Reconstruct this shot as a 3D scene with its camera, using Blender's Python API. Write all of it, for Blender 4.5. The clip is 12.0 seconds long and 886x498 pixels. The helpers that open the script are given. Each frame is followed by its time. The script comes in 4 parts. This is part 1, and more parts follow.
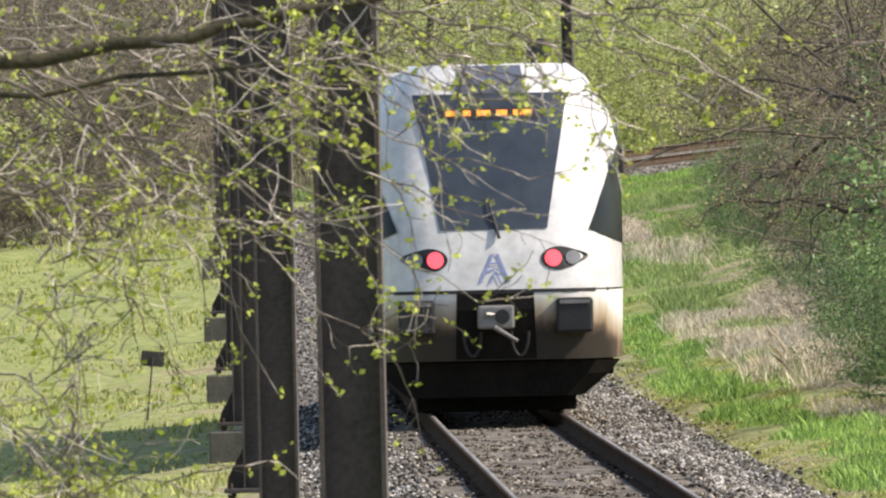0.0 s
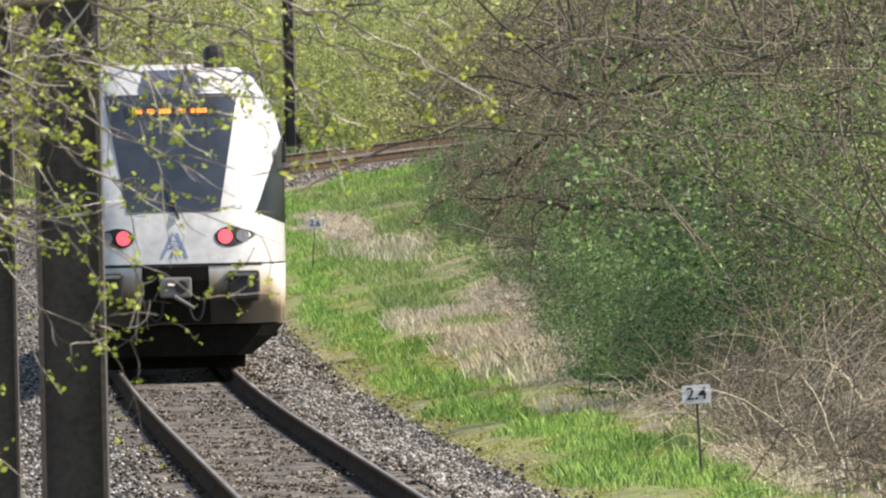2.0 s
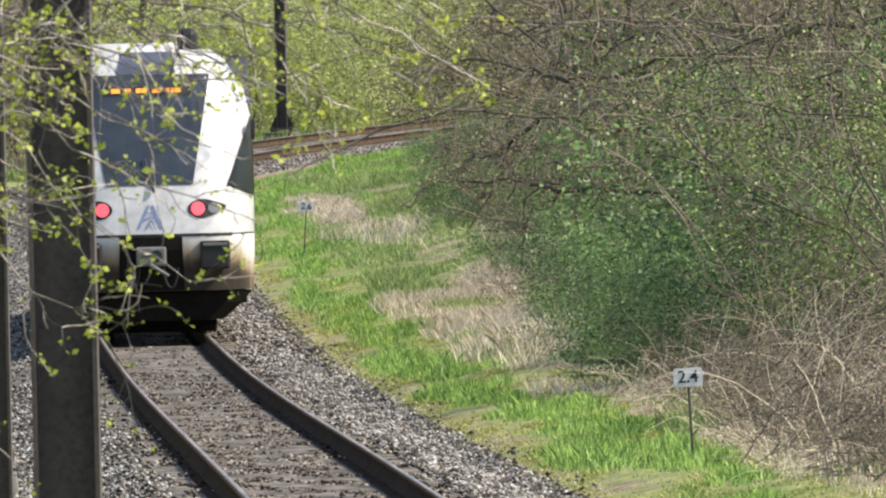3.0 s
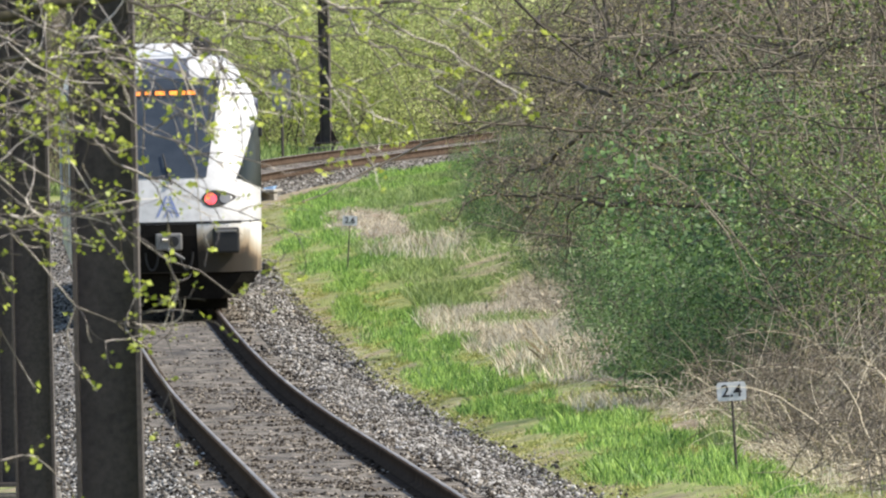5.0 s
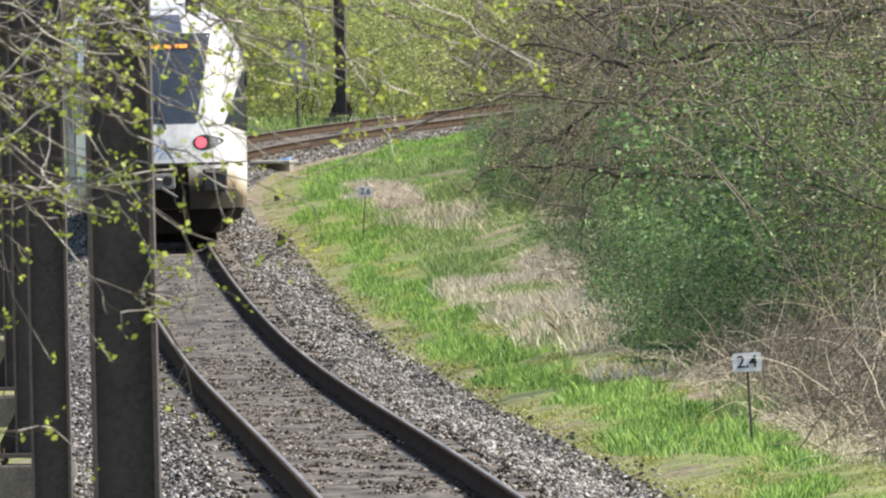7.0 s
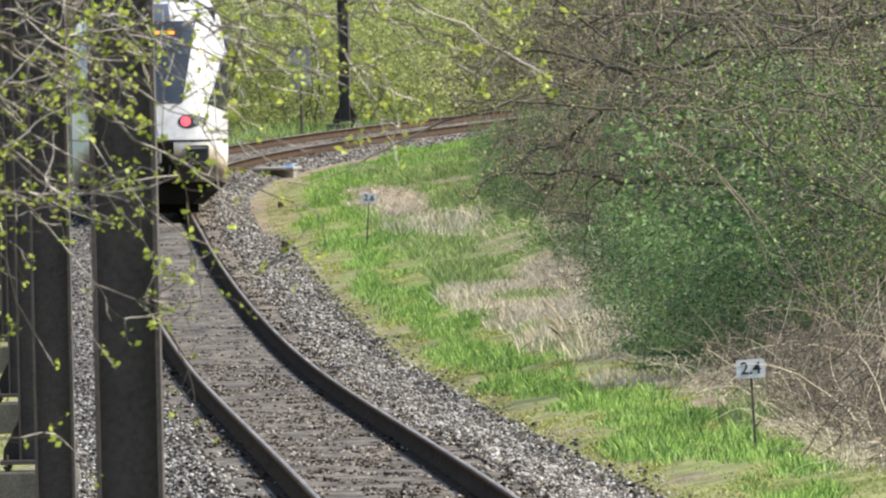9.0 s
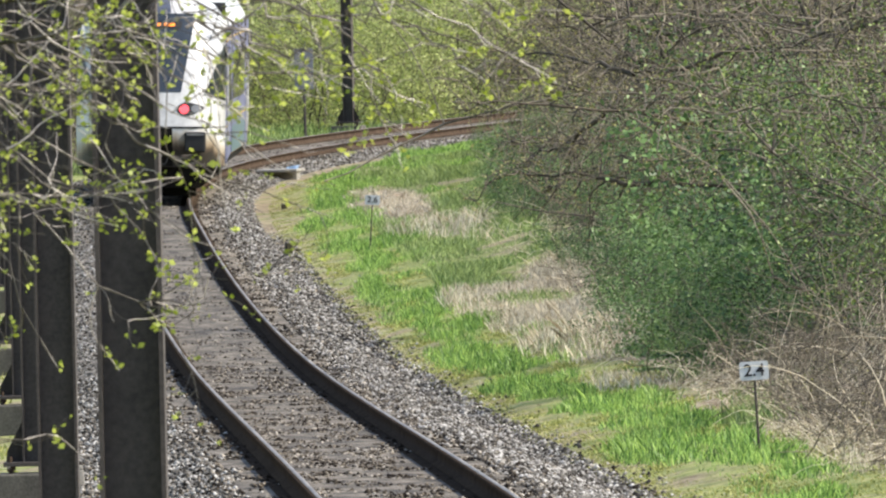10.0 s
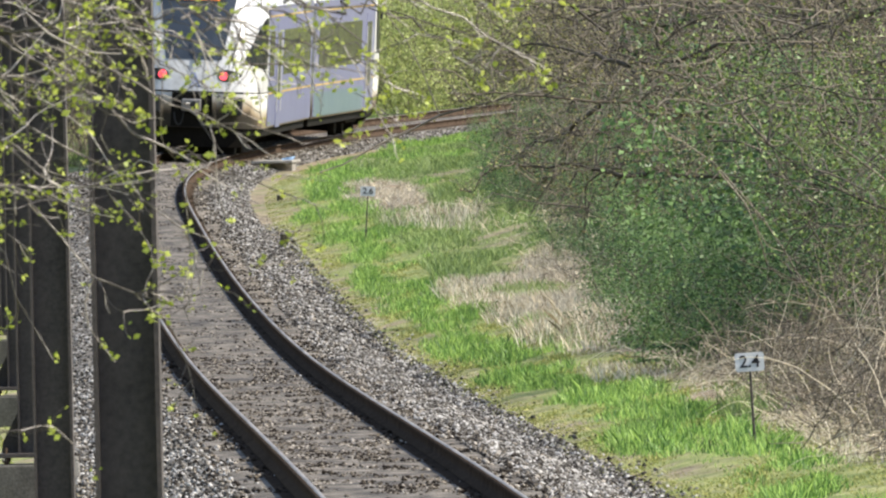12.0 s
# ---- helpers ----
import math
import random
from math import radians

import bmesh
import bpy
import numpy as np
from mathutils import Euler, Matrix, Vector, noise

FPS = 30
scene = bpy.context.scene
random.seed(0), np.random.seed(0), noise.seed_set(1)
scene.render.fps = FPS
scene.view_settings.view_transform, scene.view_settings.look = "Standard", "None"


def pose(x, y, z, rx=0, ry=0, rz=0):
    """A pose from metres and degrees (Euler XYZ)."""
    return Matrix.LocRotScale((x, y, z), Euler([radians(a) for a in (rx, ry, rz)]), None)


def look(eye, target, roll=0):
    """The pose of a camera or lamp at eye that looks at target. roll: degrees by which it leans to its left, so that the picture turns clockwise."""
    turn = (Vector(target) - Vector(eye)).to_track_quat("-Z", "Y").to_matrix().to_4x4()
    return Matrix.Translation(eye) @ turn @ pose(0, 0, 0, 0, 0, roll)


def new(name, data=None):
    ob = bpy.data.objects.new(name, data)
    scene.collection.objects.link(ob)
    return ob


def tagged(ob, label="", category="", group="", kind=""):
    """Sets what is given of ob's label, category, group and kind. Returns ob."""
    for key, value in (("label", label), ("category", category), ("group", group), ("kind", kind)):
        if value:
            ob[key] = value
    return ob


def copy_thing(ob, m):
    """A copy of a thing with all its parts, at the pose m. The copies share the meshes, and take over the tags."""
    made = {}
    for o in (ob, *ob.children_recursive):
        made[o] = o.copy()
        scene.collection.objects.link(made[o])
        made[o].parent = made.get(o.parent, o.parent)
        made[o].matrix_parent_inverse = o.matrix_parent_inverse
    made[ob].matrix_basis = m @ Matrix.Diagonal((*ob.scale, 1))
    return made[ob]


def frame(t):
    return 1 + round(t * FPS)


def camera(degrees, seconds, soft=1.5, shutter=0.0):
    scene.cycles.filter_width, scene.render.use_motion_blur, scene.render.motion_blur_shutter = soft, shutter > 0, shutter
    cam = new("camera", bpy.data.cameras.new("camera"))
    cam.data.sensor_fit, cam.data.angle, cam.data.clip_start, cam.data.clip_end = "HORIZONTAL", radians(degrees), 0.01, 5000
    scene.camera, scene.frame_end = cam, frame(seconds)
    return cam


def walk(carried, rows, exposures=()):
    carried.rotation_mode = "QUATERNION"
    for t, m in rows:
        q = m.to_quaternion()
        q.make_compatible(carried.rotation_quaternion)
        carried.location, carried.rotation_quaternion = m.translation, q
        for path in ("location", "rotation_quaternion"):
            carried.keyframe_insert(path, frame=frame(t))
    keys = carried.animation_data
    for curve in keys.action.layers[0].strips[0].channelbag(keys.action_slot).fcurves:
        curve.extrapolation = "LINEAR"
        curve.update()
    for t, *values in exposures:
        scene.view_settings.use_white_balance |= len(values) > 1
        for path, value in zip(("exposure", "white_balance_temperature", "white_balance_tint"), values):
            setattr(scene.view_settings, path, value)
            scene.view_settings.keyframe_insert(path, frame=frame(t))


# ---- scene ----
# ---- camera: a long lens on a tripod, panning slowly ----
LENS = 2 * math.degrees(math.atan(784 / 40500))
EYE = Vector((0, 0, 5.0))
ROLL = 1.3


def aim(dx, dy):
    """The camera's pose, turned left by dx and up by dy, in units of 1/40500 of the distance."""
    c, s = math.cos(radians(ROLL)), math.sin(radians(ROLL))
    u, v = -c * dx + s * dy, -s * dx - c * dy
    return look(EYE, EYE + Vector((u / 40500, 1, (-491 - v) / 40500)) * 100, -ROLL)


cam = camera(LENS, 12.0, soft=2.2)
# a long lens set on the curve: the near twigs fall out of focus
cam.data.dof.use_dof, cam.data.dof.focus_distance, cam.data.dof.aperture_fstop = True, 300.0, 150.0
PAN = [(0, 399, 62.5), (0.2, 310, 72), (0.4, 250, 93), (0.5, 220, 99), (1, 94, 108), (1.5, -14, 98), (2, -94, 57), (2.5, -120, 27), (3, -109, 27), (3.2, -96.5, 41.5),
       (4.8, -28, 62), (5, -32, 52), (5.5, -33, 30), (6, -22, 15), (6.5, -12, 4), (7, -4.5, 0.5), (7.2, -6, -0.3), (8.8, 1, 10), (9, 2, 12),
       (9.5, 9, 16.5), (10, 8, 15.5), (10.5, 0, 11), (11, 1, 3.5), (11.5, 0, 2), (12, 0, 0)]
walk(cam, [(t, aim(dx, dy)) for t, dx, dy in PAN], [(0, 0.5, 6950, 15), (0.5, 0.44, 6950, 15), (1, 0.41, 6950, 15), (1.5, 0.44, 6900, 15), (2, 0.47, 6900, 14), (3, 0.51, 6800, 13), (4.8, 0.54, 6600, 12), (12, 0.55, 6600, 12)])

# ---- light: high spring sun, square from the right ----
SUN_AZ, SUN_EL = radians(98), radians(42)      # azimuth clockwise from +y
world = bpy.data.worlds.new("sky")
scene.world = world
world.use_nodes = True
wn = world.node_tree.nodes
sky = wn.new("ShaderNodeTexSky")
sky.sky_type, sky.sun_disc = "NISHITA", False
sky.sun_elevation, sky.sun_rotation = SUN_EL, SUN_AZ
world.node_tree.links.new(sky.outputs[0], wn["Background"].inputs[0])
wn["Background"].inputs[1].default_value = 0.165
sun = new("sun", bpy.data.lights.new("sun", "SUN"))
sun.data.energy, sun.data.angle, sun.data.color = 5.0, radians(0.53), (1.0, 0.94, 0.82)
to_sun = Vector((math.sin(SUN_AZ) * math.cos(SUN_EL), math.cos(SUN_AZ) * math.cos(SUN_EL), math.sin(SUN_EL)))
sun.matrix_world = look(to_sun * 50, (0, 0, 0))


# ---- materials ----
def material(name, stops, scale=3.0, rough=0.8, metal=0.0, bump=0.3, fine=40.0, distance=0.01, island=0.0, object_random=0.0, through_light=0.0, emit=None, gloss=0.5, stretch=1.0):
    """A procedural surface: two scales of noise through a colour ramp, with bump."""
    m = bpy.data.materials.new(name)
    m.use_nodes = True
    nt = m.node_tree
    n, l = nt.nodes, nt.links
    bsdf = n["Principled BSDF"]
    tc = n.new("ShaderNodeTexCoord")
    big, small = n.new("ShaderNodeTexNoise"), n.new("ShaderNodeTexNoise")
    big.inputs["Scale"].default_value, small.inputs["Scale"].default_value = scale, fine
    big.inputs["Detail"].default_value, small.inputs["Detail"].default_value = 5, 4
    along = n.new("ShaderNodeMapping")
    along.inputs["Scale"].default_value = (1, stretch, 1)
    l.new(tc.outputs["Object"], along.inputs[0])
    l.new(along.outputs[0], big.inputs["Vector"])
    l.new(tc.outputs["Object"], small.inputs["Vector"])
    mix = n.new("ShaderNodeMath")
    mix.operation = "MULTIPLY_ADD"
    mix.inputs[1].default_value = 0.5
    half = n.new("ShaderNodeMath")
    half.operation = "MULTIPLY"
    half.inputs[1].default_value = 0.5
    l.new(small.outputs[0], half.inputs[0])
    l.new(big.outputs[0], mix.inputs[0])
    l.new(half.outputs[0], mix.inputs[2])
    value = mix.outputs[0]
    for node, socket, amount in (("ShaderNodeNewGeometry", "Random Per Island", island), ("ShaderNodeObjectInfo", "Random", object_random)):
        if amount:
            src, ad = n.new(node), n.new("ShaderNodeMath")
            ad.operation = "MULTIPLY_ADD"
            ad.inputs[1].default_value = amount
            sub = n.new("ShaderNodeMath")
            sub.operation = "SUBTRACT"
            sub.inputs[1].default_value = amount / 2
            l.new(src.outputs[socket], ad.inputs[0])
            l.new(value, ad.inputs[2])
            l.new(ad.outputs[0], sub.inputs[0])
            value = sub.outputs[0]
    ramp = n.new("ShaderNodeValToRGB")
    el = ramp.color_ramp.elements
    while len(el) < len(stops):
        el.new(0.5)
    for e, (pos, col) in zip(el, stops):
        e.position, e.color = pos, (*col, 1)
    l.new(value, ramp.inputs[0])
    l.new(ramp.outputs[0], bsdf.inputs["Base Color"])
    bsdf.inputs["Roughness"].default_value, bsdf.inputs["Metallic"].default_value = rough, metal
    bsdf.inputs["Specular IOR Level"].default_value = gloss
    if bump:
        b = n.new("ShaderNodeBump")
        b.inputs["Strength"].default_value, b.inputs["Distance"].default_value = bump, distance
        l.new(small.outputs[0], b.inputs["Height"])
        l.new(b.outputs[0], bsdf.inputs["Normal"])
    if emit:
        bsdf.inputs["Emission Color"].default_value, bsdf.inputs["Emission Strength"].default_value = (*emit[0], 1), emit[1]
    if through_light:
        tr, sh = n.new("ShaderNodeBsdfTranslucent"), n.new("ShaderNodeMixShader")
        sh.inputs[0].default_value = through_light
        l.new(ramp.outputs[0], tr.inputs[0])
        l.new(bsdf.outputs[0], sh.inputs[1])
        l.new(tr.outputs[0], sh.inputs[2])
        l.new(sh.outputs[0], n["Material Output"].inputs[0])
    return m


def plain(name, dark, light, **more):
    return material(name, [(0.35, dark), (0.65, light)], **more)


M_RAIL = plain("rusty_rail", (0.034, 0.025, 0.019), (0.105, 0.076, 0.056), scale=4, fine=60, rough=0.95, gloss=0.0)
M_RAILHEAD = plain("worn_rail_steel", (0.055, 0.045, 0.037), (0.32, 0.285, 0.245), scale=0.25, fine=3, rough=0.45, metal=0.0, gloss=0.3, bump=0.03)
M_SLEEPER = material("dirt_covered_sleeper", [(0.36, (0.022, 0.018, 0.014)), (0.5, (0.092, 0.079, 0.062)), (0.64, (0.215, 0.187, 0.147))], scale=3.5, fine=14, rough=0.95, bump=0.8, distance=0.03, object_random=0.3)
M_STONE = material("ballast_stone", [(0.3, (0.024, 0.021, 0.018)), (0.56, (0.15, 0.14, 0.124)), (0.74, (0.29, 0.28, 0.26)), (0.86, (0.5, 0.488, 0.46))], scale=3.2, fine=40, rough=0.9, island=0.75, gloss=0.2, stretch=0.15)
M_DIRTYSTONE = material("soiled_track_stone", [(0.3, (0.017, 0.013, 0.010)), (0.55, (0.092, 0.078, 0.061)), (0.76, (0.205, 0.178, 0.142)), (0.88, (0.44, 0.4, 0.34))], scale=3.2, fine=40, rough=0.95, island=0.75, gloss=0.1, stretch=0.15)
# dirt brown, darkened to paint in the rails' shadow
M_RAILSHADE = plain("dirt_and_rail_shade", (0.02, 0.015, 0.011), (0.085, 0.063, 0.046), scale=3, fine=16, rough=0.95, gloss=0.0, island=0.6, bump=0.8, distance=0.02)
M_BALLAST = material("ballast_bed", [(0.4, (0.019, 0.015, 0.012)), (0.5, (0.10, 0.086, 0.067)), (0.6, (0.235, 0.205, 0.162))], scale=3.2, fine=11, rough=0.95, stretch=0.22, bump=1.0, distance=0.04)
M_MAST = plain("dark_painted_steel", (0.042, 0.035, 0.031), (0.09, 0.075, 0.065), scale=3, fine=40, rough=0.6, bump=0.15, gloss=0.3)
M_CONCRETE = plain("old_concrete", (0.2, 0.19, 0.165), (0.36, 0.34, 0.3), scale=3, fine=45, rough=0.9)
# concrete darkened to paint in the shade on the mast blocks
M_BLOCK = plain("shaded_concrete", (0.055, 0.05, 0.042), (0.13, 0.12, 0.10), scale=3, fine=45, rough=0.9)
M_BARK = plain("grey_brown_bark", (0.055, 0.045, 0.035), (0.17, 0.14, 0.115), scale=9, fine=60, rough=0.9, bump=0.6)
M_TWIG = plain("bare_brown_twigs", (0.046, 0.038, 0.029), (0.235, 0.2, 0.15), scale=0.8, fine=9, rough=0.85, bump=0, island=0.5)
M_PALE_TWIG = material("pale_silvery_twigs", [(0.35, (0.035, 0.026, 0.02)), (0.58, (0.10, 0.078, 0.06)), (0.84, (0.66, 0.59, 0.52))], scale=5, fine=40, rough=0.38, gloss=0.8, bump=0.2, island=0.9)
M_DARKBARK = plain("dark_mossy_bark", (0.018, 0.016, 0.008), (0.062, 0.054, 0.026), scale=8, fine=60, rough=0.9, bump=0.6)
M_LIMB = plain("brown_limb_bark", (0.04, 0.033, 0.023), (0.115, 0.095, 0.068), scale=8, fine=60, rough=0.9, bump=0.6)
M_LEAF = plain("green_leaves", (0.038, 0.085, 0.028), (0.20, 0.325, 0.105), scale=0.9, fine=3, rough=0.5, bump=0, island=0.4, object_random=0.32, through_light=0.3)
M_YELLOWLEAF = plain("young_yellow_green_leaves", (0.05, 0.083, 0.022), (0.22, 0.295, 0.07), scale=0.9, fine=3, rough=0.5, bump=0, island=0.45, object_random=0.4, through_light=0.28)
M_OLIVE = plain("small_olive_leaves", (0.115, 0.115, 0.042), (0.36, 0.33, 0.125), scale=0.9, fine=3, rough=0.45, bump=0, island=0.5, object_random=0.3, through_light=0.3)
M_BUD = plain("fresh_bud_leaves", (0.26, 0.33, 0.03), (0.58, 0.64, 0.12), scale=6, fine=30, rough=0.5, bump=0, island=0.4, through_light=0.45)
M_FARLEAF = plain("spring_wood_leaves", (0.27, 0.32, 0.1), (0.58, 0.63, 0.26), scale=0.6, fine=5, rough=0.5, bump=0, island=0.5, object_random=0.25, through_light=0.55)
M_WEED = plain("rough_green_weeds", (0.10, 0.17, 0.05), (0.36, 0.46, 0.16), scale=0.7, fine=5, rough=0.5, bump=0, island=0.5, through_light=0.35)
M_SHORT = plain("short_yellow_green_grass", (0.185, 0.22, 0.047), (0.45, 0.445, 0.145), scale=0.9, fine=6, rough=0.6, bump=0, island=0.5, through_light=0.3)
M_GRASS = material("green_grass_blades", [(0.4, (0.06, 0.15, 0.028)), (0.5, (0.185, 0.355, 0.068)), (0.6, (0.43, 0.62, 0.15))], scale=0.9, fine=5, rough=0.5, bump=0, island=0.3, through_light=0.35)
M_DRY = plain("dry_straw_blades", (0.32, 0.265, 0.175), (0.9, 0.82, 0.65), scale=0.8, fine=6, rough=0.7, bump=0, island=0.45, through_light=0.4)
M_WHITE = plain("white_coach_paint", (0.43, 0.43, 0.425), (0.63, 0.63, 0.625), scale=1.2, fine=8, rough=0.32, bump=0.02)
M_SIDEGLASS = plain("grey_side_glass", (0.05, 0.052, 0.055), (0.085, 0.085, 0.085), scale=1, fine=4, rough=0.08, bump=0, gloss=0.9)
M_SOIL = material("bare_sandy_soil", [(0.36, (0.07, 0.055, 0.034)), (0.5, (0.21, 0.165, 0.108)), (0.64, (0.38, 0.30, 0.205))], scale=2.6, fine=9, rough=0.95, bump=0.9, distance=0.05)
M_PLASTIC = plain("faded_blue_plastic", (0.12, 0.24, 0.42), (0.25, 0.38, 0.55), scale=4, fine=20, rough=0.5, bump=0.1)
M_SKIRT = plain("sooty_underframe", (0.005, 0.0045, 0.004), (0.014, 0.012, 0.010), scale=4, fine=30, rough=0.85, gloss=0.15)
M_GLASS = plain("dark_tinted_glass", (0.028, 0.036, 0.047), (0.044, 0.054, 0.068), scale=1, fine=4, rough=0.12, bump=0)
M_CABGLASS = plain("dark_cab_glass", (0.012, 0.015, 0.014), (0.02, 0.024, 0.022), scale=1, fine=4, rough=0.3, bump=0, gloss=0.08)
M_BLACK = plain("black_rubber", (0.006, 0.006, 0.007), (0.014, 0.014, 0.015), scale=5, fine=40, rough=0.6)
M_STEEL = plain("grey_cast_steel", (0.13, 0.13, 0.125), (0.26, 0.25, 0.24), scale=6, fine=40, rough=0.5, metal=0.4)
M_BLUE = plain("pale_blue_coach_paint", (0.115, 0.12, 0.235), (0.165, 0.172, 0.305), scale=1, fine=8, rough=0.35, bump=0.02)
M_TEAL = plain("grey_teal_coach_paint", (0.08, 0.135, 0.175), (0.125, 0.185, 0.23), scale=1, fine=8, rough=0.35, bump=0.02)
M_EMBLEM = plain("blue_emblem_paint", (0.16, 0.2, 0.38), (0.25, 0.3, 0.48), scale=3, fine=20, rough=0.4, bump=0)
M_YELLOW = plain("yellow_line_paint", (0.42, 0.28, 0.08), (0.55, 0.38, 0.12), scale=3, fine=20, rough=0.5, bump=0)
M_RED = plain("red_tail_lamp", (0.6, 0.03, 0.04), (0.7, 0.05, 0.06), rough=0.3, bump=0, emit=((1.0, 0.09, 0.12), 1.3))
M_AMBER = plain("amber_display", (0.7, 0.2, 0.03), (0.8, 0.25, 0.04), rough=0.4, bump=0, emit=((1.0, 0.27, 0.03), 1.05))
M_LENS = plain("clear_lamp_lens", (0.12, 0.125, 0.13), (0.2, 0.205, 0.21), rough=0.1, bump=0)
M_SIGN = plain("off_white_enamel", (0.52, 0.53, 0.55), (0.66, 0.67, 0.68), scale=9, fine=50, rough=0.45, bump=0.05)
M_SIGNBACK = plain("dull_dark_sign_back", (0.03, 0.028, 0.026), (0.06, 0.055, 0.05), scale=8, fine=40)
M_INK = plain("black_sign_paint", (0.008, 0.008, 0.012), (0.02, 0.02, 0.026), scale=8, fine=40)
M_POST = plain("dark_thin_post", (0.03, 0.025, 0.022), (0.06, 0.05, 0.045), scale=8, fine=40)
M_BOARD = plain("weathered_grey_enamel", (0.14, 0.145, 0.17), (0.22, 0.225, 0.25), scale=5, fine=30, rough=0.5)
M_SLATE = plain("slate_grey_enamel", (0.06, 0.07, 0.1), (0.1, 0.115, 0.155), scale=5, fine=30, rough=0.4)


def ground_material():
    """Meadow earth: short grass, worn straw and soil, told apart by the sheet's own wear attribute and noise."""
    m = bpy.data.materials.new("meadow_ground")
    m.use_nodes = True
    n, l = m.node_tree.nodes, m.node_tree.links
    bsdf = n["Principled BSDF"]
    tc = n.new("ShaderNodeTexCoord")
    stretch = n.new("ShaderNodeMapping")
    stretch.inputs["Scale"].default_value = (1, 0.3, 1)
    l.new(tc.outputs["Object"], stretch.inputs[0])

    def noise_node(scale, src):
        t = n.new("ShaderNodeTexNoise")
        t.inputs["Scale"].default_value, t.inputs["Detail"].default_value = scale, 5
        l.new(src, t.inputs["Vector"])
        return t.outputs[0]
    big, mid, fine = noise_node(1.3, stretch.outputs[0]), noise_node(4.5, stretch.outputs[0]), noise_node(30, tc.outputs["Object"])

    def ramp(src, stops):
        r = n.new("ShaderNodeValToRGB")
        el = r.color_ramp.elements
        while len(el) < len(stops):
            el.new(0.5)
        for e, (pos, col) in zip(el, stops):
            e.position, e.color = pos, (*col, 1)
        l.new(src, r.inputs[0])
        return r.outputs[0]
    green = ramp(mid, [(0.3, (0.13, 0.17, 0.035)), (0.5, (0.23, 0.27, 0.07)), (0.7, (0.36, 0.35, 0.135))])
    straw = ramp(mid, [(0.3, (0.16, 0.115, 0.07)), (0.55, (0.3, 0.24, 0.15)), (0.75, (0.45, 0.37, 0.24))])
    wear = n.new("ShaderNodeAttribute")
    wear.attribute_name = "wear"
    add = n.new("ShaderNodeMath")
    add.operation = "MULTIPLY_ADD"
    add.inputs[1].default_value = 1.3
    l.new(big, add.inputs[0])
    l.new(wear.outputs["Fac"], add.inputs[2])
    sharp = n.new("ShaderNodeMapRange")
    sharp.inputs[1].default_value, sharp.inputs[2].default_value = 0.95, 1.3
    l.new(add.outputs[0], sharp.inputs[0])
    mixc = n.new("ShaderNodeMix")
    mixc.data_type = "RGBA"
    l.new(sharp.outputs[0], mixc.inputs[0])
    l.new(green, mixc.inputs[6])
    l.new(straw, mixc.inputs[7])
    l.new(mixc.outputs[2], bsdf.inputs["Base Color"])
    bsdf.inputs["Roughness"].default_value = 0.95
    b = n.new("ShaderNodeBump")
    b.inputs["Strength"].default_value, b.inputs["Distance"].default_value = 0.8, 0.05
    l.new(fine, b.inputs["Height"])
    l.new(b.outputs[0], bsdf.inputs["Normal"])
    return m


M_GROUND = ground_material()


def apron_paint_material():
    """White coach paint stained brown in ragged streaks, darker from the waist down, lighter at the corners."""
    m = bpy.data.materials.new("brown_stained_paint")
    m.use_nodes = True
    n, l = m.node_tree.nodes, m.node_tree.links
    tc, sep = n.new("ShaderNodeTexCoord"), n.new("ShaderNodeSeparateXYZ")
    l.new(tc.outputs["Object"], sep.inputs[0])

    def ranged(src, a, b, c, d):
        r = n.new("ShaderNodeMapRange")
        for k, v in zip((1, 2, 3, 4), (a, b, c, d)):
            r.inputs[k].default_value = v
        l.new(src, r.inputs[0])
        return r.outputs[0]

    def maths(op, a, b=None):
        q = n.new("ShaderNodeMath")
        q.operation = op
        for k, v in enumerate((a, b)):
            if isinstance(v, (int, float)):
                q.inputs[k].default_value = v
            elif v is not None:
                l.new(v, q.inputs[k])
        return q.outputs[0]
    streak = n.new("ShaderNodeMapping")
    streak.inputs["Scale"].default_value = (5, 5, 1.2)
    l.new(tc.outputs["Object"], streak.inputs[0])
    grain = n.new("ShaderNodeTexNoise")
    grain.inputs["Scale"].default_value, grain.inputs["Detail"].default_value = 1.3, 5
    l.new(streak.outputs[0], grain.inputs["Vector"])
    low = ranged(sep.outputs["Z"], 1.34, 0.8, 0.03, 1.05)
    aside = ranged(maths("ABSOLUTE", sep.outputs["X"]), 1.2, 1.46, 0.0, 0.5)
    browning = maths("SUBTRACT", maths("ADD", low, maths("MULTIPLY", maths("SUBTRACT", grain.outputs[0], 0.5), 0.5)), aside)
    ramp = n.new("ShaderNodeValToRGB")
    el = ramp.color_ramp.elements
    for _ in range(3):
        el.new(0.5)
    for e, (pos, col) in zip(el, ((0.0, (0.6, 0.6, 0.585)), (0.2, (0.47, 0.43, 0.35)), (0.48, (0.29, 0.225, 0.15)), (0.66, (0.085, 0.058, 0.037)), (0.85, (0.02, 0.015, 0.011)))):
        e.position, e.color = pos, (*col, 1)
    l.new(browning, ramp.inputs[0])
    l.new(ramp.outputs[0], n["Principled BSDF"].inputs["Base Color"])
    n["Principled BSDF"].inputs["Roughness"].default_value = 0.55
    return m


M_APRON = apron_paint_material()

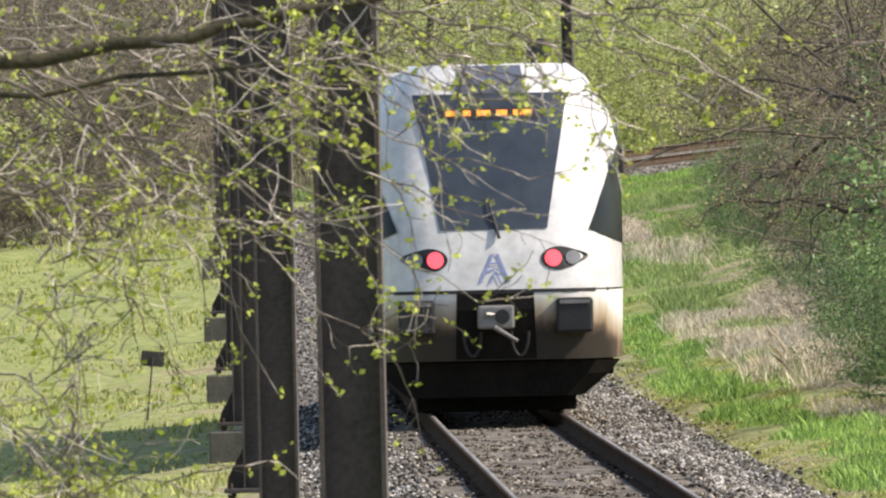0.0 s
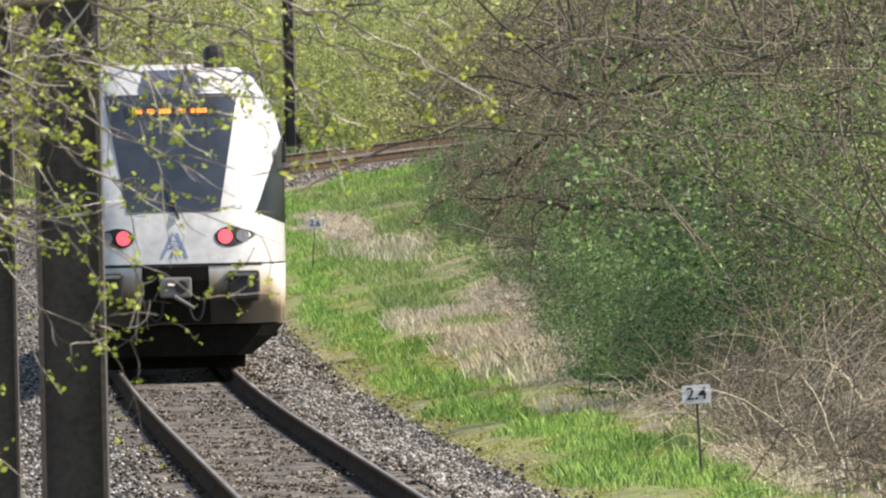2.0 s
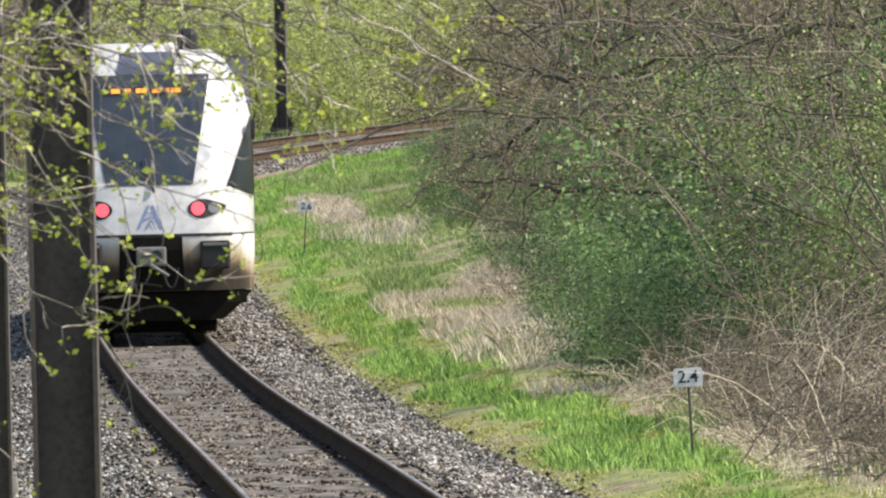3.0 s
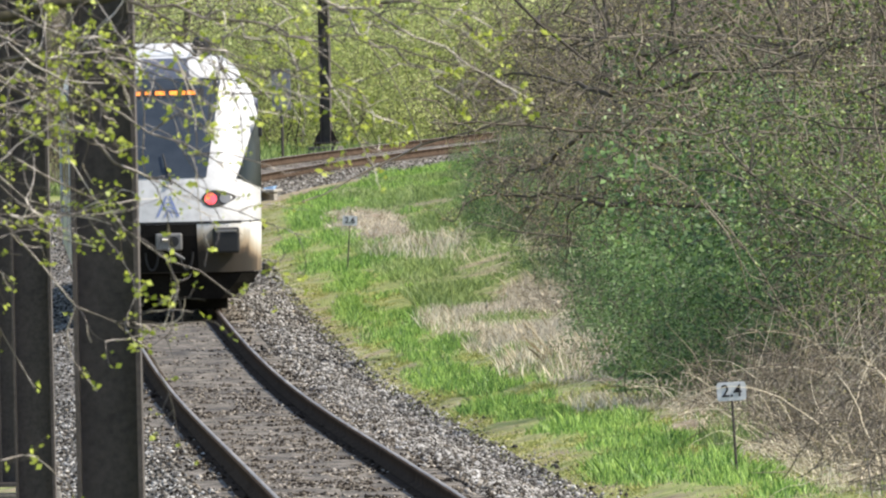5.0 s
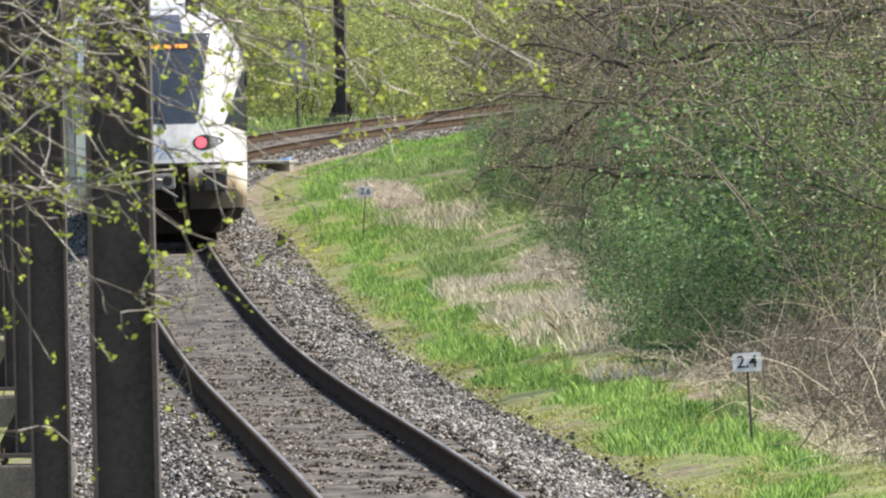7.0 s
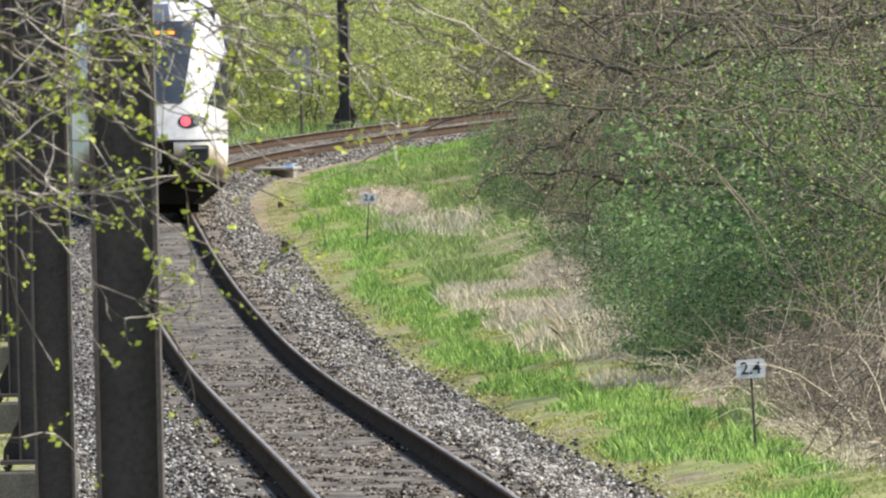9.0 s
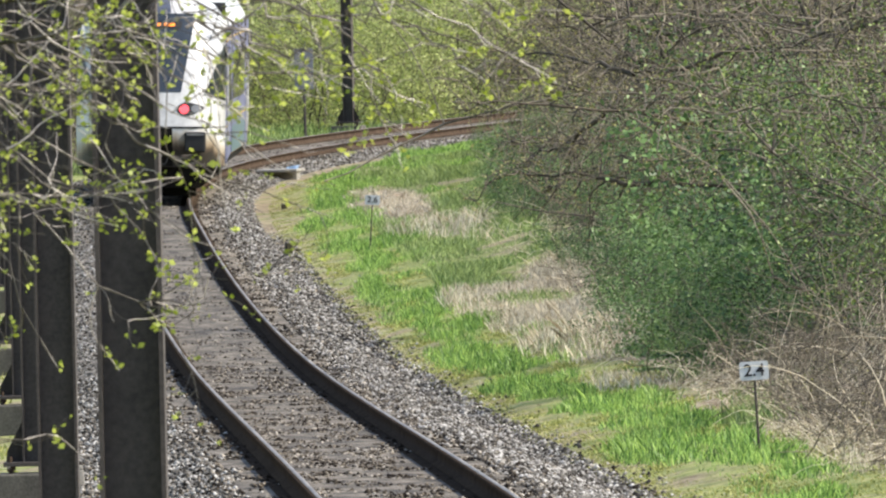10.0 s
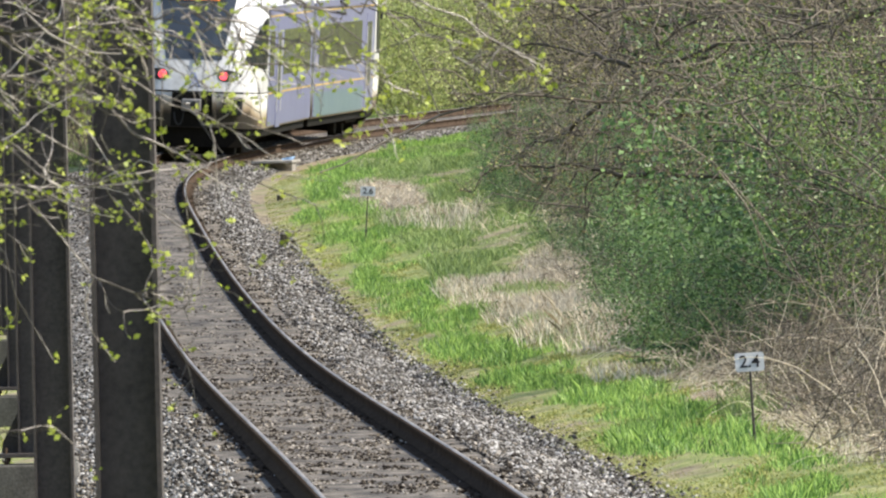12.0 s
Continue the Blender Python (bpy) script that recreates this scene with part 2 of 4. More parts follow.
# ---- the line of the track: straight, then a curve of 560 m radius to the right ----
STEP = 2.0
DS = np.arange(-60, 801, STEP)
CURVE_AT, EASE, RADIUS = 420.9, 103.7, 559.6
KAPPA = np.clip((DS - CURVE_AT) / EASE, 0, 1) / RADIUS
HEAD = -0.0206 + np.concatenate([[0], np.cumsum((KAPPA[1:] + KAPPA[:-1]) / 2 * STEP)])
XS = np.concatenate([[0], np.cumsum((HEAD[1:] + HEAD[:-1]) / 2 * STEP)])
XS += 2.1562 - XS[int((60 - DS[0]) / STEP)]
CANT = 0.10 * np.clip((DS - CURVE_AT) / EASE, 0, 1)
GRADE_AT = np.array([60, 180, 230, 285, 340, 395, 440, 490, 540, 600.0])
GRADE_Z = np.array([1.460, 0.963, 0.614, 0.269, 0.172, 0.356, 0.703, 1.030, 1.300, 1.751])


def spline(x, y, q):
    """A natural cubic through the knots."""
    n, h = len(x), np.diff(x)
    a, b = np.eye(n), np.zeros(n)
    for i in range(1, n - 1):
        a[i, i - 1:i + 2] = h[i - 1], 2 * (h[i - 1] + h[i]), h[i]
        b[i] = 6 * ((y[i + 1] - y[i]) / h[i] - (y[i] - y[i - 1]) / h[i - 1])
    m = np.linalg.solve(a, b)
    i = np.clip(np.searchsorted(x, q) - 1, 0, n - 2)
    t, hh = q - x[i], h[i]
    return y[i] + t * ((y[i + 1] - y[i]) / hh - hh * (2 * m[i] + m[i + 1]) / 6) + t * t * m[i] / 2 + t ** 3 * (m[i + 1] - m[i]) / (6 * hh)


ZS = np.where(DS < 60, 1.46, spline(GRADE_AT, GRADE_Z, np.clip(DS, 60, 600))) + np.clip(DS - 600, 0, 60) * 0.006


def on_line(d):
    """Centre x, rail-top z, heading and cant of the track at distance d (numbers or arrays)."""
    return np.interp(d, DS, XS), np.interp(d, DS, ZS), np.interp(d, DS, HEAD), np.interp(d, DS, CANT)


def beside(d, off, dz=0.0):
    """The place off metres to the right of the track's centre at d, dz above the rail tops."""
    x, z, h, _ = on_line(d)
    return Vector((float(x + off * math.cos(h)), float(d - off * math.sin(h)), float(z + dz)))


PROFILE = [(-400, -0.9), (-60, -0.9), (-16, -0.85), (-9, -0.8), (-4.6, -0.62), (-3.1, -0.5), (-2.4, -0.42), (0, -0.4), (2.3, -0.4), (2.9, -0.3), (4.0, -0.12),
           (5.2, 0.0), (7, 0.35), (10, 0.7), (16, 1.0), (60, 1.2), (400, 1.2)]


def lie(off):
    """Height of the ground over the rail tops at that offset."""
    return np.interp(off, [p[0] for p in PROFILE], [p[1] for p in PROFILE])


def at_ground(d, off, dz=0.0):
    return beside(d, off, float(lie(off)) + dz)


# ---- building helpers ----
def part(name, bm, mat, parent=None, label="", smooth=False):
    """Links a bmesh as one mesh object under a thing or a part."""
    me = bpy.data.meshes.new(name)
    bm.to_mesh(me)
    bm.free()
    for m in mat if isinstance(mat, (list, tuple)) else [mat]:
        me.materials.append(m)
    if smooth:
        me.polygons.foreach_set("use_smooth", [True] * len(me.polygons))
    ob = new(name, me)
    ob.parent = parent
    return tagged(ob, label)


def sheet(name, verts, faces, mat, parent=None, label=""):
    """Links arrays of corners and faces as one mesh object."""
    me = bpy.data.meshes.new(name)
    verts, faces = np.asarray(verts, dtype=np.float32), np.asarray(faces, dtype=np.int32)
    me.vertices.add(len(verts))
    me.vertices.foreach_set("co", verts.ravel())
    k = faces.shape[1]
    me.loops.add(faces.size)
    me.loops.foreach_set("vertex_index", faces.ravel())
    me.polygons.add(len(faces))
    me.polygons.foreach_set("loop_start", np.arange(0, faces.size, k, dtype=np.int32))
    me.update(calc_edges=True)
    me.materials.append(mat)
    ob = new(name, me)
    ob.parent = parent
    return tagged(ob, label)


def box(bm, x0, x1, y0, y1, z0, z1, bevel=0.0):
    """Adds a box, with its edges bevelled."""
    vs = bmesh.ops.create_cube(bm, size=1)["verts"]
    for v in vs:
        v.co = Vector(((x0 + x1) / 2 + v.co.x * (x1 - x0), (y0 + y1) / 2 + v.co.y * (y1 - y0), (z0 + z1) / 2 + v.co.z * (z1 - z0)))
    if bevel:
        es = list({e for v in vs for e in v.link_edges})
        bmesh.ops.bevel(bm, geom=es, offset=bevel, segments=2, affect="EDGES", profile=0.5)
    return bm


def boxed(*a, **k):
    return box(bmesh.new(), *a, **k)


def rod(bm, a, b, r0, r1=None, sides=8):
    """Adds a tapered rod from a to b."""
    a, b = Vector(a), Vector(b)
    r1 = r0 if r1 is None else r1
    m = Matrix.Translation((a + b) / 2) @ (b - a).to_track_quat("Z", "Y").to_matrix().to_4x4()
    bmesh.ops.create_cone(bm, cap_ends=True, segments=sides, radius1=r0, radius2=r1, depth=(b - a).length, matrix=m)
    return bm


def thing(name, m, label, category, group="", kind=""):
    e = new(name)
    e.matrix_basis = m
    return tagged(e, label, category, group, kind)


# ---- ground ----
def build_ground():
    ds = np.concatenate([[-3000, -600], np.arange(-60, 160, 20), np.arange(160, 640, 4), np.arange(640, 801, 20), [1500, 4500]])
    offs = np.array([-3000, -900, -400, -120, -60, -30, -22, -16, -12, -9, -7.5, -6, -5, -4.6, -4, -3.5, -3.1, -2.7, -2.4, -1.5, 0, 1.5, 2.3, 2.6, 2.9, 3.2, 3.6, 4, 4.5,
                     5.2, 6, 7, 8.5, 10, 13, 16, 30, 60, 120, 400, 900, 3000.0])
    rnd = np.random.RandomState(3)
    verts, wear = [], []
    for d in ds:
        x, z, h, c = on_line(d)
        if d > 800 or d < -60:
            x, h = (x + (d - 800) * 0.3 if d > 800 else x), 0.0
        for o in offs:
            # far out and far on, the sheet stays level
            k = 1.0 if abs(o) < 100 else 0.0
            zz = (z + lie(o)) * k + (1.6 + lie(o) * 0.3) * (1 - k)
            rough = 0.018 * rnd.randn() * (2.6 < abs(o) < 60) * (1.0 if abs(o) < 5 else 1.6)
            verts.append((x + o * math.cos(h), d - (o * math.sin(h) if abs(o) < 100 else 0), zz + rough))
            if o > 0:
                w = np.interp(o, [2.2, 2.5, 2.9, 3.2, 3.8, 4.2, 4.8, 9, 12], [0.68, 0.48, 0.42, 0.28, 0.22, 0.45, 0.8, 0.9, 0.9])
            else:
                w = np.interp(-o, [2.2, 2.6, 3.4, 5, 12, 16], [0.8, 0.6, 0.35, 0.28, 0.3, 0.4])
            wear.append(w * (1.0 if 0 < o < 3.1 else float(np.interp(d, [350, 372, 425, 465], [1.0, 0.5, 0.5, 0.45]))))
    nc = len(offs)
    faces = [(i * nc + j, i * nc + j + 1, (i + 1) * nc + j + 1, (i + 1) * nc + j) for i in range(len(ds) - 1) for j in range(nc - 1)]
    ob = sheet("ground", verts, faces, M_GROUND)
    at = ob.data.attributes.new("wear", "FLOAT", "POINT")
    at.data.foreach_set("value", wear)
    ob.data.polygons.foreach_set("use_smooth", [True] * len(faces))
    tagged(ob, "rough meadow ground of green grass, straw and bare soil", "ground", kind="structure")


build_ground()


# ---- the track ----
def swept(name, section, d0, d1, step, mat, off=0.0, parent=None, closed=True, canted=True):
    """A section of (offset, height) swept along the line."""
    ds = np.arange(d0, d1 + 0.01, step)
    n = len(section)
    verts = []
    for d in ds:
        x, z, h, c = on_line(d)
        c = c if canted else 0
        for o, dz in section:
            oo = off + o
            verts.append((x + oo * math.cos(h), d - oo * math.sin(h), z + dz - oo / 1.505 * c))
    last = n if closed else n - 1
    faces = [(i * n + j, (i + 1) * n + j, (i + 1) * n + (j + 1) % n, i * n + (j + 1) % n) for i in range(len(ds) - 1) for j in range(last)]
    return sheet(name, verts, faces, mat, parent)


RAIL = [(-0.069, -0.159), (0.069, -0.159), (0.069, -0.148), (0.012, -0.128), (0.009, -0.045), (0.034, -0.036), (0.036, -0.008), (0.034, -0.004),
        (-0.034, -0.004), (-0.036, -0.008), (-0.034, -0.036), (-0.009, -0.045), (-0.012, -0.128), (-0.069, -0.148)]
HEADCAP = [(-0.006, -0.010), (0.034, -0.010), (0.033, -0.003), (0.026, 0.0), (0.0, 0.0), (-0.005, -0.003)]
for side in (-1, 1):
    r = swept("rail", RAIL, 20, 700, 2, M_RAIL, off=side * 0.7525)
    tagged(r, "rust-brown steel rail with a polished running surface", "rail", "rails of the track")
    swept("rail_head", HEADCAP, 20, 700, 2, M_RAILHEAD, off=side * 0.7525, parent=r).parent = r
BED = [(-2.75, -0.55), (-1.75, -0.27), (-1.35, -0.175), (-0.5, -0.162), (0.5, -0.162), (1.35, -0.175), (1.75, -0.27), (2.35, -0.46)]
# dark band along each rail: dirt, with the rail's shadow put into the colour
for side in (-1, 1):
    shade_band = swept("rust_stain", [(-0.17, -0.163), (-0.05, -0.157), (0.05, -0.157), (0.17, -0.163)], 20, 700, 2, M_RAILSHADE, off=side * 0.7525, closed=False)
    tagged(shade_band, "dark dirt strip along the rail with its shadow put into the colour", "ballast", kind="structure")
bed = swept("ballast_bed", BED, 10, 720, 2, M_BALLAST, closed=False)
tagged(bed, "brown-grey crushed stone ballast bed under the track", "ballast", kind="structure")


def scatter_stones():
    rnd = np.random.RandomState(7)
    # more stones where the line is nearest; spread over the shoulders above all
    d = np.concatenate([rnd.uniform(160, 300, 120000), rnd.uniform(300, 560, 75000), rnd.uniform(440, 600, 35000)])
    o = rnd.uniform(-2.6, 2.4, len(d))
    shoulder = rnd.rand(len(d)) < 0.45
    o = np.where(shoulder, rnd.uniform(0.9, 2.5, len(d)), o)
    far = rnd.rand(len(d)) < 0.08
    o = np.where(far, o + rnd.exponential(0.15, len(d)), o)
    bare = np.array([noise.noise((a * 0.35, b * 2.2, 4.2)) for a, b in zip(d, o)])
    keep = (np.abs(np.abs(o) - 0.7525) > 0.055) & ((np.abs(o) > 1.2) | (bare * 1.6 + rnd.uniform(-0.4, 0.4, len(d)) > 0.12))
    d, o = d[keep], o[keep]
    size = rnd.uniform(0.013, 0.034, len(d)) * np.where(np.abs(o) > 0.9, 1.1, 0.9)
    x, z, h, c = on_line(d)
    bz = np.interp(o, [p[0] for p in BED], [p[1] for p in BED])
    zz = z + np.where(np.abs(o) < 1.8, bz, np.maximum(bz, lie(o))) - o / 1.505 * c + size * rnd.uniform(-0.35, 0.5, len(d))
    inner = np.abs(o) < 0.7
    zz = np.where(inner, zz - size * 0.2, zz)
    base = np.array([(1, 0, 0), (-1, 0, 0), (0, 1, 0), (0, -1, 0), (0, 0, 1), (0, 0, -1)], float)
    tri = np.array([(0, 2, 4), (2, 1, 4), (1, 3, 4), (3, 0, 4), (2, 0, 5), (1, 2, 5), (3, 1, 5), (0, 3, 5)])
    turn = rnd.uniform(0, 6.283, len(d))
    ct, st = np.cos(turn)[:, None], np.sin(turn)[:, None]
    q = base[None] * rnd.uniform(0.6, 1.25, (len(d), 6, 1)) + rnd.uniform(-0.3, 0.3, (len(d), 6, 3))
    q = np.stack([q[..., 0] * ct - q[..., 1] * st, q[..., 0] * st + q[..., 1] * ct, q[..., 2] * 0.75], -1) * size[:, None, None]
    q += np.stack([x + o * np.cos(h), d - o * np.sin(h), zz], -1)[:, None]
    dirty = (np.abs(o) < 1.15 + rnd.normal(0, 0.22, len(d))) | (rnd.rand(len(d)) < 0.12)
    # stones close to the rails take the same shadow-darkened colour
    by_rail = (np.abs(np.abs(o) - 0.7525) < 0.17) & (rnd.rand(len(d)) < 0.85)
    dirty &= ~by_rail
    for which, name, mat, label in ((by_rail, "rusty_stones", M_RAILSHADE, "dark stones along the rails, dirt and rail shadow put into the colour"), (~dirty & ~by_rail, "ballast_stones", M_STONE, "loose grey and brown crushed ballast stones"), (dirty, "track_stones", M_DIRTYSTONE, "rust-brown and soiled crushed stones between the rails")):
        faces = (tri[None] + 6 * np.arange(which.sum())[:, None, None]).reshape(-1, 3)
        tagged(sheet(name, q[which].reshape(-1, 3), faces, mat), label, "ballast", kind="stuff")


scatter_stones()


# ---- line-side masts ----
def lettering(text, size, m, mat, parent):
    """Raised characters in the built-in font."""
    cu = bpy.data.curves.new("numerals", "FONT")
    cu.body, cu.size, cu.align_x, cu.align_y, cu.extrude, cu.offset = text, size, "CENTER", "CENTER", 0.002, 0.002
    tmp = bpy.data.objects.new("tmp", cu)
    scene.collection.objects.link(tmp)
    me = bpy.data.meshes.new_from_object(tmp.evaluated_get(bpy.context.evaluated_depsgraph_get()))
    bpy.data.objects.remove(tmp)
    me.transform(m)
    me.materials.clear()
    me.materials.append(mat)
    t = new("numerals", me)
    t.parent = parent


def mast_at(d, off, height, top_dz=-0.12, block=0.5):
    """A broad-flanged steel mast on a concrete block, with its foot plate and gussets."""
    base = beside(d, off, top_dz)
    _, _, h, _ = on_line(d)
    e = thing("catenary_mast", Matrix.Translation(base) @ pose(0, 0, 0, 0, 0, -math.degrees(h) - 2.2), "dark brown steel H-beam mast on a concrete block", "mast", "masts along the track")
    w, t, web = 0.13, 0.018, 0.011
    sec = [(-w, -w), (w, -w), (w, -w + t), (web, -w + t), (web, w - t), (w, w - t), (w, w), (-w, w), (-w, w - t), (-web, w - t), (-web, -w + t), (-w, -w + t)]
    sec = [(y, -x) for x, y in sec]      # the web lies square to the track
    n = len(sec)
    bm = bmesh.new()
    rows = [[bm.verts.new((x, y, z)) for x, y in sec] for z in (0.1, height / 2, height)]
    for a, b in zip(rows, rows[1:]):
        for j in range(n):
            bm.faces.new((a[j], a[(j + 1) % n], b[(j + 1) % n], b[j]))
    bm.faces.new(rows[-1])
    part("beam", bm, M_MAST, e)
    part("foot_plate", boxed(-0.3, 0.3, -0.26, 0.26, 0.06, 0.1, bevel=0.006), M_MAST, e)
    for sx in (-1, 1):
        bm = bmesh.new()
        v = [bm.verts.new(p) for p in ((sx * 0.131, -0.07, 0.102), (sx * 0.28, -0.07, 0.102), (sx * 0.27, -0.07, 0.2), (sx * 0.131, -0.07, 0.46))]
        f = bm.faces.new(v)
        bmesh.ops.solidify(bm, geom=[f], thickness=0.02)
        part("gusset", bm, M_MAST, e)
        for sy in (-1, 1):
            bm = rod(bmesh.new(), (sx * 0.24, sy * 0.2, -0.02), (sx * 0.24, sy * 0.2, 0.15), 0.02, sides=6)
            rod(bm, (sx * 0.24, sy * 0.2, 0.02), (sx * 0.24, sy * 0.2, 0.055), 0.036, sides=6)
            part("anchor_bolt", bm, M_RAIL, e)
    part("concrete_block", boxed(-0.4, 0.36, -0.36, 0.36, -block - 0.6, -0.002, bevel=0.02), M_BLOCK, e, "concrete block with its shade put into the colour")


mast_at(90, -2.79, 7.4)
for d in (150, 205, 261, 316, 372, 428):
    mast_at(d, -2.88, 7.4)
mast_at(568, -3.0, 7.4, top_dz=-0.05)


# ---- small signs and stakes ----
def distance_sign(d, off, text, height, lean, back=False):
    """A small kilometre board on a thin rod; seen from behind it is dark."""
    e = thing("distance_sign", Matrix.Translation(at_ground(d, off, -0.05)) @ pose(0, 0, 0, 0, lean, 180 if back else 0),
              "back of a dull dark distance board on a thin leaning rod" if back else "small off-white distance board with black numerals on a rod", "sign", "distance signs")
    part("rod", rod(bmesh.new(), (0, 0, 0), (0, 0, height + 0.03), 0.013, 0.011), M_POST, e)
    bm = bmesh.new()
    wide = 1.18 if back else 1.0
    box(bm, -0.132 * wide, 0.132 * wide, -0.022, -0.012, height - 0.085 * wide, height + 0.085 * wide)
    es = [ed for ed in bm.edges if abs(ed.verts[0].co.y - ed.verts[1].co.y) > 0.005]
    bmesh.ops.bevel(bm, geom=es, offset=0.025, segments=3, affect="EDGES", profile=0.5)
    plate = part("plate", bm, M_SIGNBACK if back else M_SIGN, e)
    if text:
        lettering(text, 0.155, pose(0, -0.026, height, 90), M_INK, plate)


distance_sign(207, 3.66, "2.4", 0.85, -2.5)
distance_sign(405, 3.58, "2.6", 0.96, 4.0)
distance_sign(305, -4.1, "", 0.9, -6, back=True)


def stake(d, off, h, w):
    e = thing("stake", Matrix.Translation(at_ground(d, off, -0.05)) @ pose(0, 0, 0, 0, 2, 20), "short dark wooden marker stake in the grass", "stake", "marker stakes")
    part("peg", boxed(-w / 2, w / 2, -w / 2, w / 2, 0, h, bevel=0.01), M_DARKBARK, e)
    part("cap", boxed(-w / 2 - 0.004, w / 2 + 0.004, -w / 2 - 0.004, w / 2 + 0.004, h + 0.001, h + 0.02, bevel=0.004), M_CONCRETE, e)


stake(415, 2.28, 0.25, 0.12)
stake(458, 2.65, 0.15, 0.1)
peg = thing("marker_stone", Matrix.Translation(at_ground(217, -2.44, -0.05)) @ pose(0, 0, 0, 0, -4, 10), "small pale concrete marker stone in the ballast edge", "marker stone")
part("shaft", boxed(-0.035, 0.035, -0.035, 0.035, 0, 0.2, bevel=0.012), M_CONCRETE, peg)
part("cap", boxed(-0.03, 0.03, -0.03, 0.03, 0.201, 0.25, bevel=0.014), M_CONCRETE, peg)


def tall_board(d, off):
    e = thing("signal_board", Matrix.Translation(at_ground(d, off, -0.05)), "tall slate-grey signal board on a thin dark pole", "signal board")
    part("pole", rod(bmesh.new(), (0, 0.03, 0), (0, 0.03, 2.5), 0.035), M_POST, e)
    part("board", boxed(-0.23, 0.23, -0.012, 0.012, 1.5, 2.5, bevel=0.008), M_BOARD, e)


tall_board(560, -2.9)


def trough(d, off):
    e = thing("cable_trough_lid", Matrix.Translation(beside(d, off, -0.22)) @ pose(0, 0, 0, 0, 0, -4), "pale weathered concrete cable trough lid beside the ballast", "concrete slab")
    part("slab", boxed(-0.45, 0.45, -1.2, 1.2, 0.0, 0.06, bevel=0.012), M_CONCRETE, e)
    part("side_wall", boxed(-0.40, 0.40, -0.56, 0.56, -0.22, -0.002, bevel=0.005), M_CONCRETE, e)


trough(503, 1.75)


def plastic_scrap(d, off):
    """A crumpled piece of sheeting."""
    bm = bmesh.new()
    bmesh.ops.create_grid(bm, x_segments=8, y_segments=6, size=0.5)
    for v in bm.verts:
        x, y = v.co.x, v.co.y
        v.co = Vector((-0.12 + (x + 0.5) * 0.32 * (0.35 + 0.65 * (y + 0.5)), 0.07 * noise.noise((x * 3, y * 3, 0.7)), 0.02 + 0.28 * (y + 0.5) + 0.05 * x))
    bmesh.ops.solidify(bm, geom=list(bm.faces), thickness=0.006)
    ob = part("plastic_scrap", bm, M_PLASTIC, None, "crumpled scrap of faded blue plastic sheeting standing beside the ballast", smooth=True)
    tagged(ob, "", "scrap")
    ob.matrix_basis = Matrix.Translation(at_ground(d, off, 0.0)) @ pose(0, 0, 0, 0, 0, 15)


plastic_scrap(503, 2.0)


# ---- the train: two end cars joined by a gangway ----
W_AT = [(0.3, 1.12), (0.62, 1.46), (1.4, 1.48), (3.0, 1.475), (3.42, 1.38), (3.85, 1.12), (4.0, 0.92)]
F_AT = [(0.3, 0.35), (0.62, 0.10), (1.2, 0.0), (1.42, 0.0), (2.1, 0.16), (3.8, 1.15), (4.0, 1.45)]


def half_width(z):
    return float(np.interp(z, [a for a, _ in W_AT], [b for _, b in W_AT]))


def nose(x, z, out=0.0):
    """The nose's skin at lateral x and height z, out metres off it; y runs into the car."""
    w = half_width(z)
    k = min(abs(x) / w, 1.0)
    y0 = float(np.interp(z, [a for a, _ in F_AT], [b for _, b in F_AT]))
    y = y0 + 0.10 * k ** 2 + 1.25 * k ** 7
    slope = (0.2 * k + 8.75 * k ** 6) / w * (1 if x > 0 else -1)
    n = Vector((slope, -1, 0.3)).normalized()
    return Vector((x, y, z)) + n * out


def patch(bm, corners, out, nx=10, nz=8, thick=0.0):
    """A panel on the nose between (x, z) corners: bottom-left, bottom-right, top-right, top-left."""
    grid = []
    for j in range(nz + 1):
        b = j / nz
        row = []
        for i in range(nx + 1):
            a = i / nx
            x = (1 - b) * ((1 - a) * corners[0][0] + a * corners[1][0]) + b * ((1 - a) * corners[3][0] + a * corners[2][0])
            z = (1 - b) * ((1 - a) * corners[0][1] + a * corners[1][1]) + b * ((1 - a) * corners[3][1] + a * corners[2][1])
            row.append(bm.verts.new(nose(x, z, out)))
        grid.append(row)
    for j in range(nz):
        for i in range(nx):
            bm.faces.new((grid[j][i], grid[j][i + 1], grid[j + 1][i + 1], grid[j + 1][i]))
    return bm


def nose_disc(x, z, rx, rz, out, point=0.0):
    """A rounded lens or lamp plate on the nose; point draws its outer end out."""
    bm = bmesh.new()
    c = bm.verts.new(nose(x, z, out))
    ring = []
    for i in range(24):
        a = i / 24 * math.tau
        px = rx * math.cos(a)
        pz = rz * math.sin(a)
        if point and px * (1 if x > 0 else -1) > 0:
            f = px * (1 if x > 0 else -1) / rx
            px *= 1 + point * f
            pz = pz * (1 - 0.35 * f) + 0.02 * f
        ring.append(bm.verts.new(nose(x + px, z + pz, out)))
    for i in range(24):
        bm.faces.new((c, ring[i], ring[(i + 1) % 24]))
    return bm


